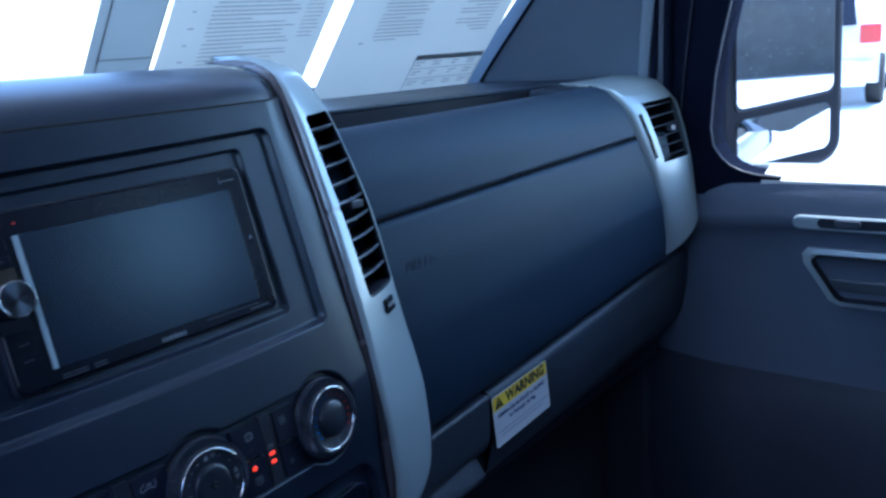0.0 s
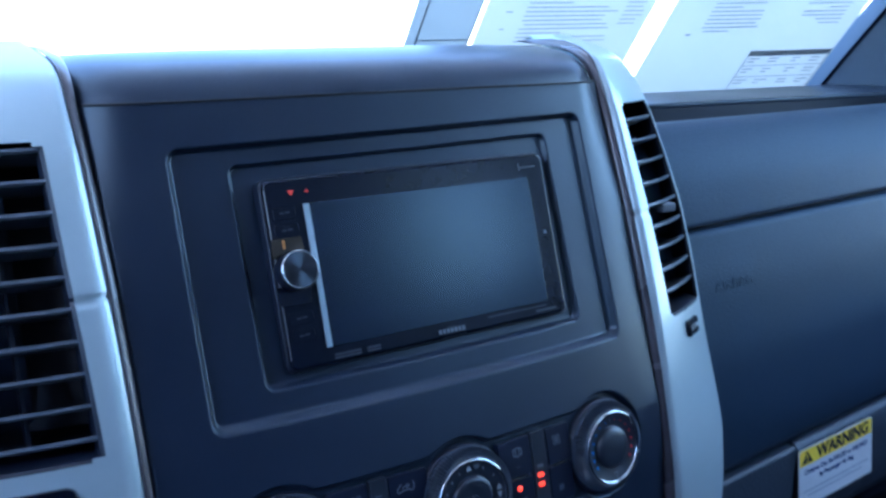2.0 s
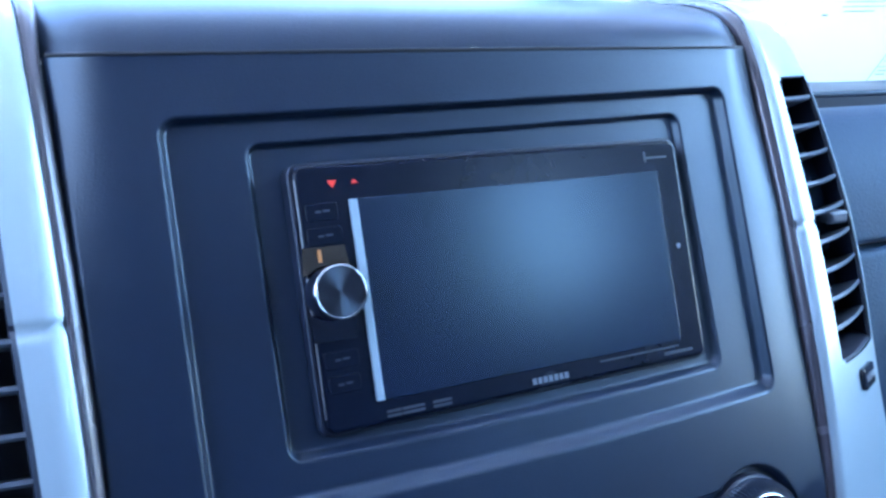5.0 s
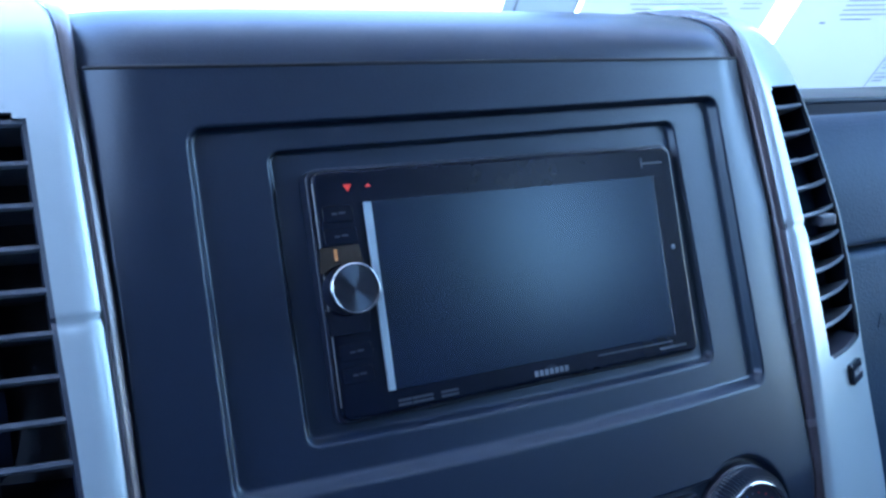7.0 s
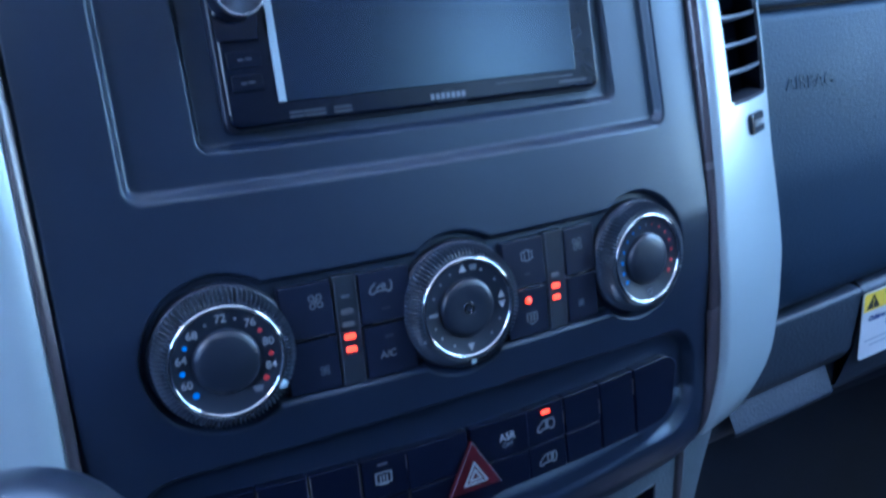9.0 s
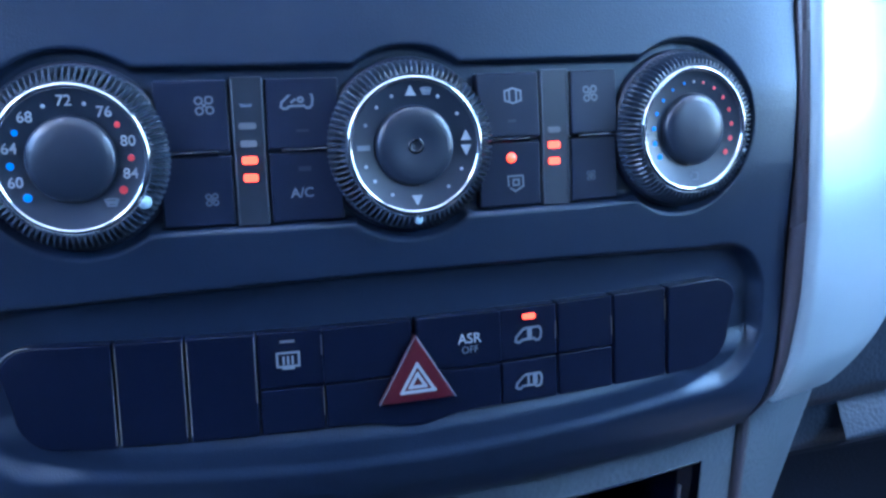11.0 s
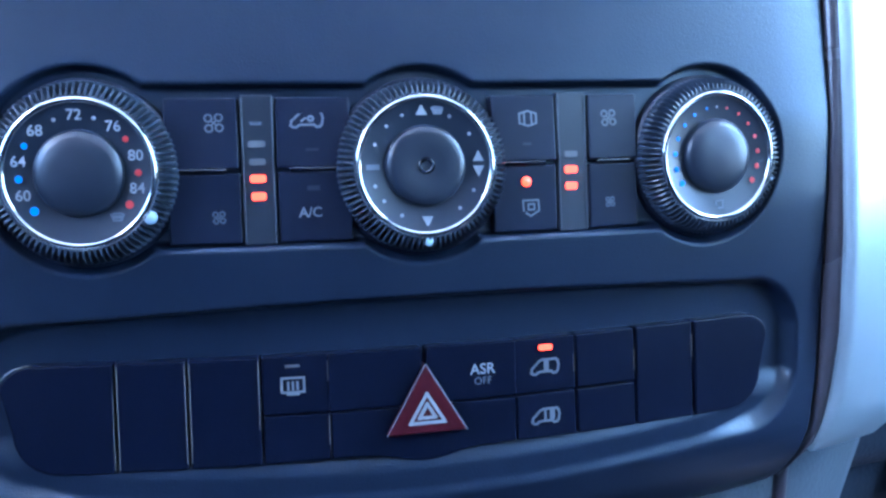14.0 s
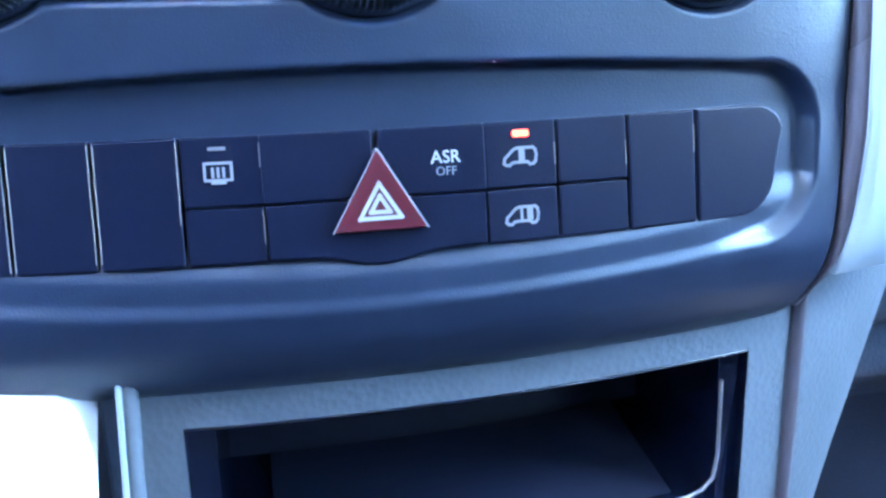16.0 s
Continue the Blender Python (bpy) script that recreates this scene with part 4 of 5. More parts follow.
def build_climate():
    for x, kind in zip(KNOBS_X, ("left", "mode", "right")):
        build_knob(x, kind)

    def glyph(name, lines, w, x, z, parent, mat=KEYPRINT):
        part(name, wires(name, lines, w, mat, 0.0032), parent, face(x, z))
    a = key_pair(-0.0760, -0.0545)
    glyph("fan_symbol", fan_glyph(0.0032), 0.0005, -0.0615, 0.7596, a[0][0])
    glyph("fan_symbol", fan_glyph(0.0021), 0.0005, -0.0613, 0.7321, a[1][0], DIMPRINT)
    b = key_pair(-0.0440, -0.0215)
    glyph("van_symbol", van_glyph(0.0096, 3), 0.0007, -0.0345, 0.7601, b[0][0])
    glyph("indicator", [[(-0.0012, 0), (0.0012, 0)]], 0.0014, -0.0333, 0.7511, b[0][0], FAINT)
    glyph("indicator", [[(-0.0012, 0), (0.0012, 0)]], 0.0014, -0.0333, 0.7401, b[1][0], FAINT)
    lettering("lettering", "A/C", 0.0042, KEYPRINT, face(-0.0345, 0.7328) @ Matrix.Translation((0, 0, 0.0033)), b[1][0], bold=0.00008)
    c = key_pair(0.0225, 0.0446)
    glyph("flow_symbol", [[(-0.0012, 0.002), (-0.0012, -0.002)], [(0.0012, 0.002), (0.0012, -0.002)], [(-0.0028, 0.0015), (-0.0028, -0.0015), (0, -0.0024), (0.0028, -0.0015), (0.0028, 0.0015), (0, 0.0024), (-0.0028, 0.0015)]], 0.0006, 0.0350, 0.7596, c[0][0])
    glyph("indicator", [[(-0.0010, 0), (0.0010, 0)]], 0.0009, 0.0345, 0.7516, c[0][0], FAINT)
    glyph("recirculation_symbol", [[(-0.0026, 0.0024), (0.0026, 0.0024), (0.0028, -0.0010), (0.0, -0.0026), (-0.0016, -0.0016)], [(-0.0026, 0.0024), (-0.0024, -0.0008)], [(-0.0008, 0.0012), (0.0012, 0.0012), (0.0012, -0.0006), (-0.0008, -0.0006), (-0.0008, 0.0012)]], 0.0006, 0.0352, 0.7316, c[1][0])
    part("lit_indicator", lathe("lit_indicator", [(0.0017, 0.0028), (0.0015, 0.0035), (0.0, 0.0037)], LED, 20), c[1][0], face(0.0340, 0.7399))
    d = key_pair(0.0556, 0.0735)
    glyph("fan_symbol", fan_glyph(0.0030), 0.0006, 0.0630, 0.7593, d[0][0])
    glyph("fan_symbol", fan_glyph(0.0018), 0.0005, 0.0631, 0.7323, d[1][0], DIMPRINT)
    # indicator columns between the keys
    for x0, x1, xs, lit in ((-0.0540, -0.0445, -0.0495, True), (0.0451, 0.0551, 0.0495, False)):
        m = face((x0 + x1) / 2, 0.7456)
        band = part("indicator_column", plate("indicator_column", x1 - x0, 0.0445, 0.0006, -0.001, 0.0027, KEYBAND, 0.0004), CLIMATE, m)
        # lighter lines paint the bevel highlights down both sides
        for s in (-1, 1):
            part("column_highlight", sweep("column_highlight", [(s * ((x1 - x0) / 2 - 0.0004), -0.0215 + 0.043 * k / 4, 0.0028) for k in range(5)], 0.0005, 0.0006, BEVELGLEAM, up=(0, 0, 1)), band, m)
        if lit:
            part("screen_symbol", wires("screen_symbol", screen_glyph(0.0042), 0.0007, DIMPRINT, 0.0030), band, face(xs, 0.7601))
        wd = 0.0052 if lit else 0.0046
        for z, mat in ((0.7533, DIMLED if lit else None), (0.7481, DIMLED), (0.7432, LED), (0.7380, LED)):
            if mat:
                part("led_window", plate("led_window", wd, 0.0023 if mat is LED else 0.0020, 0.0008, 0.002, 0.0031, mat, 0.0), band, face(xs, z))
                wd -= 0.0003


# lighter grey that stands in for light on the column bevels
BEVELGLEAM = material("painted_bevel_highlight", (0.050, 0.060, 0.075), 0.3, var=0.1)
build_climate()


# ---- switch row under the climate unit ----
SWITCHES = thing("switch_bank", on_panel(0, 0.67, -0.0052), "row of black dashboard switches with a red hazard triangle", "switch panel")


def build_switches():
    def sw(x):
        return on_panel(x, 0.6713, -0.0052)
    edges = [-0.1278, -0.0945, -0.0735, -0.0518, -0.0308, 0.0288, 0.0506, 0.0728, 0.0956, 0.1276]
    z_lo, z_hi = -0.0150, 0.0184
    keys = {}
    for i, (a, b) in enumerate(zip(edges[:-1], edges[1:])):
        m = sw((a + b) / 2)
        w = b - a - 0.0007
        if i == 0 or i == len(edges) - 2:
            s = -1 if i == 0 else 1
            q = []
            for k in range(7):
                t = radians(90 * k / 6)
                q.append((s * (w / 2 - 0.010 + 0.010 * math.cos(t)), z_hi - 0.008 + 0.008 * math.sin(t)))
            lowq = []
            for k in range(7):
                t = radians(90 * k / 6)
                lowq.append((s * (w / 2 - 0.003 - 0.013 + 0.013 * math.sin(t)), z_lo + 0.013 - 0.013 * math.cos(t)))
            pts = [(-s * w / 2, z_lo)] + lowq + q + [(-s * w / 2, z_hi)]
            if s < 0:
                pts = pts[::-1]
            keys[i] = part("switch", slab("switch", pts, -0.001, 0.0042, KEY, 0.0008), SWITCHES, m, "blank end switch cover")
            continue
        if i == 4:
            continue
        if i in (1, 2, 7):
            keys[i] = part("switch", plate("switch", w, z_hi - z_lo, 0.0008, -0.001, 0.0040, KEY, 0.0007, cy=(z_hi + z_lo) / 2), SWITCHES, m)
            continue
        up = part("switch", plate("switch", w, z_hi - 0.0002, 0.0008, -0.001, 0.0040, KEY, 0.0006, cy=(z_hi + 0.0002) / 2), SWITCHES, m)
        part("switch", plate("switch", w, -z_lo - 0.0002, 0.0008, -0.001, 0.0037, KEY, 0.0006, cy=(z_lo - 0.0002) / 2), SWITCHES, m)
        keys[i] = up
    # wide middle rocker with the hazard triangle
    mid = sw(-0.0010)
    for s in (-1, 1):
        part("switch", plate("switch", 0.0294, z_hi - 0.0002, 0.0008, -0.001, 0.0040, KEY, 0.0006, cx=s * 0.01555, cy=(z_hi + 0.0002) / 2), SWITCHES, mid)
    low = [(-0.0298, -0.0002), (-0.0298, z_lo + 0.0006)] + [(-0.0180 + 0.036 * k / 10, z_lo - 0.0030 * math.sin(math.pi * k / 10) ** 2) for k in range(11)] + [(0.0298, z_lo + 0.0006), (0.0298, -0.0002)]
    part("switch", slab("switch", low, -0.001, 0.0038, KEY, 0.0006), SWITCHES, mid)
    tri = [(-0.0128, -0.0085), (0.0128, -0.0085), (0.0, 0.0133)]
    haz = part("hazard_button", slab("hazard_button", tri, 0.0, 0.0062, HAZARD, 0.0005), SWITCHES, mid, "dark red triangular hazard light button")
    part("triangle_edge", wires("triangle_edge", [[(-0.0128, -0.0085), (0.0, 0.0133)], [(0.0, 0.0133), (0.0128, -0.0085)]], 0.0005, DIMPRINT, 0.0061), haz, mid)
    inner = [(-0.0056, -0.0052), (0.0056, -0.0052), (0.0, 0.0040), (-0.0056, -0.0052)]
    core = [(-0.0026, -0.0036), (0.0026, -0.0036), (0.0, 0.0007), (-0.0026, -0.0036)]
    part("triangle_symbol", wires("triangle_symbol", [inner, core], 0.0011, WHITE, 0.0064), haz, mid)

    def mark(name, lines, w, x, dz, key, mat=KEYPRINT):
        part(name, wires(name, lines, w, mat, 0.0043), key, sw(x) @ Matrix.Translation((0, dz, 0)))
    mark("rear_window_symbol", [[(-0.0034, 0.0022), (0.0034, 0.0022), (0.0034, -0.0022), (-0.0034, -0.0022), (-0.0034, 0.0022)], [(-0.0014, 0.0008), (-0.0014, -0.0013)], [(0.0, 0.0008), (0.0, -0.0013)], [(0.0014, 0.0008), (0.0014, -0.0013)], [(-0.0016, -0.0029), (0.0016, -0.0029)]], 0.0007, -0.0422, 0.0094, keys[3])
    mark("indicator", [[(-0.0018, 0), (0.0018, 0)]], 0.0009, -0.0422, 0.0153, keys[3], DIMLED)
    lettering("lettering", "ASR", 0.0048, WHITE, sw(0.0180) @ Matrix.Translation((0, 0.0098, 0.0044)), SWITCHES, bold=0.00006)
    lettering("lettering", "OFF", 0.0034, DIMPRINT, sw(0.0180) @ Matrix.Translation((0, 0.0060, 0.0044)), SWITCHES)
    mark("door_symbol", van_glyph(0.0096, 1), 0.0008, 0.0394, 0.0084, keys[5])
    mark("door_symbol", van_glyph(0.0096, 2), 0.0008, 0.0392, -0.0080, keys[5])
    part("lit_indicator", plate("lit_indicator", 0.0046, 0.0018, 0.0006, 0.003, 0.0046, LED, 0.0), keys[5], sw(0.0398) @ Matrix.Translation((0, 0.0150, 0)))
    # thin pale strips that paint light glints along the covers' edges
    for x, lo, hi in ((-0.0945, z_lo + 0.001, z_hi - 0.001), (-0.0735, z_lo + 0.002, z_hi - 0.001), (-0.0518, -0.004, z_hi - 0.001), (-0.0308, 0.010, z_hi - 0.002), (-0.0308, -0.010, -0.001), (0.0288, 0.004, z_hi - 0.002), (0.0506, 0.006, 0.012), (0.0728, 0.004, 0.011), (0.0956, 0.006, 0.014)):
        for s in ((-1, 1) if x < -0.06 else (-1,)):
            part("key_glint", sweep("key_glint", [(s * 0.0007, lo + (hi - lo) * k / 4, 0.0040) for k in range(5)], 0.00035, 0.0004, GLINT, up=(0, 0, 1)), SWITCHES, sw(x))
    arc = []
    for k in range(12):
        t = radians(90 + 8 * k)
        arc.append((-0.0070 + 0.0100 * math.cos(t), z_hi - 0.0080 + 0.0080 * math.sin(t), 0.0036))
    part("key_glint", sweep("key_glint", arc, 0.0004, 0.0004, GLINT, up=(0, 0, 1)), SWITCHES, sw((edges[0] + edges[1]) / 2))


build_switches()

# ---- lower console under the stack ----
def console_y(x, z):
    return -0.044 + 0.75 * np.square(x) - 0.03 * (0.62 - z)


def build_console():
    ob = thing("lower_console", pose(0.03, 0.0, 0.10), "grey grained lower console with a brown-black edge strip", "console")
    tx0, tx1, tz0, tz1 = -0.0590, 0.1275, 0.5400, 0.6046
    xs = np.concatenate([np.linspace(-0.0712, tx0, 3), np.linspace(tx0, tx1, 24)[1:], np.linspace(tx1, 0.1450, 5)[1:]])
    zs = np.concatenate([np.linspace(0.40, tz0, 6), np.linspace(tz0, tz1, 8)[1:], np.linspace(tz1, 0.632, 4)[1:]])
    g = np.array([[(x, float(console_y(x, z)), z) for x in xs] for z in zs])
    r, c = g.shape[:2]
    idx = np.arange(r * c).reshape(r, c)
    faces = [(idx[i, j], idx[i, j + 1], idx[i + 1, j + 1], idx[i + 1, j]) for i in range(r - 1) for j in range(c - 1) if not (5 <= i < 12 and 2 <= j < 25)]
    part("front_panel", to_mesh("front_panel", g.reshape(-1, 3), faces, LOWER), ob)
    part("edge_strip", sweep("edge_strip", [(0.1485 - 0.01 * (0.62 - z), float(console_y(0.1485, z)) - 0.0005, z) for z in np.linspace(0.40, 0.622, 12)], 0.0062, 0.004, RUBBER), ob, label="brown-black edge strip")
    rows = []
    for z in np.linspace(0.40, 0.648, 8):
        reach = 0.030 + 0.26 * max(0.0, z - 0.50)
        rows.append([(0.1515 - 0.01 * (0.62 - z) + reach * u, float(console_y(0.1515, z)) + 0.018 * u + 0.012 * u * u + 0.4 * max(0, z - 0.63), z) for u in np.linspace(0, 1, 8)] + [(0.172, 0.16, z)])
    part("side_panel", surface("side_panel", np.array(rows), LOWER), ob)
    # light strip and dark channel towards the gear lever
    part("channel_strip", sweep("channel_strip", [(-0.0715, -0.0430, 0.630), (-0.0725, -0.050, 0.59), (-0.0755, -0.062, 0.50)], 0.0052, 0.006, LOWER), ob, label="light grey strip")
    part("channel_bead", sweep("channel_bead", [(-0.0738, -0.0458, 0.628), (-0.0748, -0.0525, 0.59), (-0.0778, -0.0645, 0.50)], 0.0018, 0.002, SILVER), ob, label="thin bright bead")
    part("channel", box("channel", -0.0810, -0.0735, -0.040, 0.0, 0.45, 0.627, LOWERDASH, 0.001), ob)
    return ob, (tx0, tx1, tz0, tz1)


_, (TX0, TX1, TZ0, TZ1) = build_console()


def build_tray():
    ob = thing("storage_tray", pose(0.028, -0.04, TZ0), "glossy black open storage tray in the lower console", "storage tray")
    ins = 0.0085
    cols = 24
    xs = np.linspace(TX0, TX1, cols)
    xi = np.linspace(TX0 + ins, TX1 - ins, cols)

    def line(xa, z, back):
        return [(x, float(console_y(x, z)) + back, z) for x in xa]
    outer = line(xs, TZ1, 0.0006) + line(xs[::-1], TZ0, 0.0006)
    step = line(xs, TZ1 - 0.0006, 0.004) + line(xs[::-1], TZ0 + 0.0006, 0.004)
    inner = line(xi, TZ1 - 0.004, 0.006) + line(xi[::-1], TZ0 + 0.007, 0.003)
    lip = line(xi, TZ1 - 0.0045, 0.009) + line(xi[::-1], TZ0 + 0.0075, 0.007)
    deep = line(xi, TZ1 - 0.010, 0.075) + line(xi[::-1], TZ0 + 0.016, 0.070)
    loops = np.array([outer, step, inner, lip, deep])
    me = surface("tray_shell", loops, GLOSS, False, closed=True)
    part("tray_shell", me, ob)
    back = np.array([deep[:cols], deep[cols:][::-1]])
    part("tray_back", surface("tray_back", back, TRAYBLACK, False), ob)
    part("tray_mat", surface("tray_mat", np.array([line(xi[2:-2], TZ0 + 0.0095, 0.010), line(xi[2:-2], TZ0 + 0.0185, 0.066)]), TRAYBLACK, False), ob)
    xr = TX1 - ins - 0.001
    pts = [(xr, float(console_y(xr, 0.595)) + 0.002, 0.594), (xr, float(console_y(xr, 0.57)) + 0.0015, 0.566), (xr - 0.002, float(console_y(xr, 0.555)) + 0.0008, 0.5575), (xr - 0.006, float(console_y(xr, 0.55)) + 0.0006, 0.5535)]
    pts += [(x, float(console_y(x, 0.551)) + 0.0010, 0.5525) for x in np.linspace(xr - 0.012, TX0 + ins, 14)]
    # pale strip paints the highlight along the tray's lip
    part("rim", sweep("rim", pts, 0.0012, 0.0014, GLINT), ob, label="thin pale strip painted as a glint on the lip")
    part("rim", sweep("rim", [(x, float(console_y(x, TZ1)) + 0.0006, TZ1 - 0.0008) for x in np.linspace(TX0, TX1, 20)], 0.0012, 0.0012, GLOSS), ob)
    return ob


build_tray()


def build_lever():
    ob = thing("gear_lever", pose(-0.165, -0.12, 0.56), "dark grey gear lever on a bright silver shift plate", "gear lever")
    rows = []
    for z, y in ((0.640, -0.030), (0.622, -0.046), (0.600, -0.062), (0.560, -0.085), (0.500, -0.120), (0.44, -0.15)):
        rows.append([(-0.0815 - 0.004 * (0.62 - z) * 10 * 0.5 - 0.14 * u, y + 0.004 * math.cos(u * 3) + 0.010 * max(0, 1 - u / 0.06) ** 2, z) for u in np.linspace(0, 1, 16)])
    part("shift_plate", surface("shift_plate", np.array(rows), SHIFT), ob, label="bright silver shift plate")
    m = pose(-0.172, -0.150, 0.755, 24, 0, 0)
    prof = []
    for k in range(13):
        t = radians(-50 + 140 * k / 12)
        prof.append((0.0285 * math.cos(t), 0.034 * math.sin(t)))
    prof[-1] = (0.0, 0.034)
    part("lever_knob", lathe("lever_knob", [(0.0120, -0.045), (0.0150, -0.036)] + prof, KNOBSKIN, 40), ob, m, "rounded dark grey gear knob")
    ring = [(0.0290 * math.cos(a) * 0.93, 0.0290 * math.sin(a), 0.0) for a in (2 * math.pi * k / 40 for k in range(41))]
    part("knob_seam", sweep("knob_seam", [(x, 0.0 + 0.002, y * 1.14) for x, y, _ in ring], 0.0012, 0.0012, SEAM, up=(0.01, 1, 0)), ob, m)
    part("lever_boot", lathe("lever_boot", [(0.034, -0.11), (0.030, -0.09), (0.026, -0.08), (0.020, -0.065), (0.015, -0.05), (0.0125, -0.04)], BLACK, 32), ob, m)
    return ob


SHIFT = material("bright_silver_plate", (0.70, 0.73, 0.76), 0.30, metal=0.2, var=0.04)
KNOBSKIN = material("lever_knob_skin", (0.012, 0.016, 0.026), 0.30, var=0.1)
build_lever()


# ---- papers behind the windscreen ----
def build_paper(name, xa, xb, z0, z1, lines, label, mat):
    ob = thing(name, Matrix.Translation(screen_point((xa + xb) / 2, z0)), label, "paper", group="papers on the windscreen")
    part("sheet", screen_sheet("sheet", xa, xb, z0, z1, mat, 0.0), ob)
    verts, faces = [], []
    for x0, x1, z, h in lines:
        k = len(verts)
        n = 5
        for u in range(n):
            x = x0 + (x1 - x0) * u / (n - 1)
            for zz in (z - h / 2, z + h / 2):
                verts.append(tuple(screen_point(x, zz) + Vector((0, -0.0015, 0))))
        faces += [(k + 2 * u, k + 2 * u + 2, k + 2 * u + 3, k + 2 * u + 1) for u in range(n - 1)]
    if faces:
        part("print", to_mesh("print", verts, faces, TEXTINK, False), ob)
    return ob


rnd = random.Random(4)
la = [(0.229, 0.231, 1.06, 0.17), (0.287, 0.289, 1.06, 0.17), (0.231, 0.287, 0.990, 0.0012)]
build_paper("window_card", 0.2185, 0.2890, 0.955, 1.16, la, "grey printed card standing behind the windscreen glass", CARD)
lb = []
for k in range(40):
    z = 0.966 + 0.0042 * k
    lb.append((0.340 + 0.004 * (k % 9 == 0), 0.428 + 0.020 * rnd.random() if k % 7 else 0.39, z, 0.0009))
    if k % 4 == 0:
        lb.append((0.318, 0.322 + 0.004 * rnd.random(), z, 0.0012))
    if 8 < k < 26:
        lb.append((0.452, 0.470 + 0.006 * rnd.random(), z, 0.0008))
build_paper("window_paper", 0.2945, 0.4855, 0.905, 1.21, lb, "white sheet of small print taped inside the windscreen", PAPER)
lc = [(0.634, 0.731, 0.967, 0.0062), (0.634, 0.6352, 0.946, 0.042), (0.730, 0.7312, 0.946, 0.042), (0.634, 0.731, 0.953, 0.0008), (0.634, 0.731, 0.940, 0.0008)]
for z in (0.959, 0.947, 0.934):
    for x in (0.638, 0.662, 0.690, 0.712):
        lc.append((x, x + 0.009 + 0.006 * rnd.random(), z + 0.002, 0.0012))
        lc.append((x, x + 0.006 + 0.006 * rnd.random(), z - 0.0015, 0.0012))
for k in range(24):
    lc.append((0.556 + 0.004 * (k % 8 == 0), 0.612 + 0.016 * rnd.random() if k % 6 else 0.59, 0.993 + 0.0042 * k, 0.0010))
    lc.append((0.664 + 0.030 * rnd.random() ** 2, 0.714, 1.000 + 0.0042 * k, 0.0010))
lc.append((0.541, 0.547, 0.990, 0.0018))
build_paper("window_paper", 0.5090, 0.7335, 0.900, 1.21, lc, "white form with a printed table taped inside the windscreen", PAPER)


# ---- cab shell ----
def slab_box(name, label, category, x0, x1, y0, y1, z0, z1, mat, bevel=0.004):
    return thing(name, Matrix(), label, category, kind="structure", me=box(name, x0, x1, y0, y1, z0, z1, mat, bevel))


slab_box("floor", "dark carpeted cab floor", "floor", -0.95, 0.95, -1.70, 0.60, 0.04, 0.10, CLOTH)
slab_box("ceiling", "grey cloth headliner over the cab", "ceiling", -0.95, 0.95, -1.70, 0.42, 1.72, 1.78, HEADLINER)
slab_box("wall_north", "dark bulkhead behind the dashboard", "wall", -0.95, 0.95, 0.56, 0.62, -0.5, 0.93, CLOTH)
slab_box("wall_south", "dark rear partition of the cab", "wall", -0.95, 0.95, -1.76, -1.70, 0.04, 1.78, REARDARK)
# unseen dark slab, added to keep low reflections in the dash dark
slab_box("wall_south_lower", "unseen dark slab added before the lower rear wall to darken reflections", "wall", -0.89, 0.86, -1.70, -1.66, 0.10, 1.0, CLOTH)
slab_box("wall_west", "dark driver's door lower panel", "wall", -0.95, -0.89, -1.70, 0.60, 0.04, 0.98, DOORTRIM)
slab_box("wall_west_rear", "dark body panel behind the driver's door", "wall", -0.95, -0.89, -1.70, -0.72, 0.98, 1.72, REARDARK)
slab_box("wall_west_post", "dark windscreen post on the driver's side", "wall", -0.95, -0.89, 0.02, 0.45, 0.98, 1.52, PILLAR)
# unseen rear side opening, placed to suit the stereo screen's reflection
slab_box("wall_east", "dark lower side panel behind the passenger door", "wall", 0.86, 0.92, -1.70, -1.40, 0.04, 1.12, REARDARK)
slab_box("wall_east_top", "roof rail over the rear side window", "trim", 0.86, 0.92, -1.70, -1.06, 1.50, 1.72, HEADLINER)
slab_box("wall_east_rear", "rear corner post of the van", "trim", 0.86, 0.92, -1.70, -1.42, 1.12, 1.50, REARDARK)
slab_box("wall_west_top", "roof rail over the driver's door", "trim", -0.95, -0.89, -0.72, 0.30, 1.52, 1.72, HEADLINER)


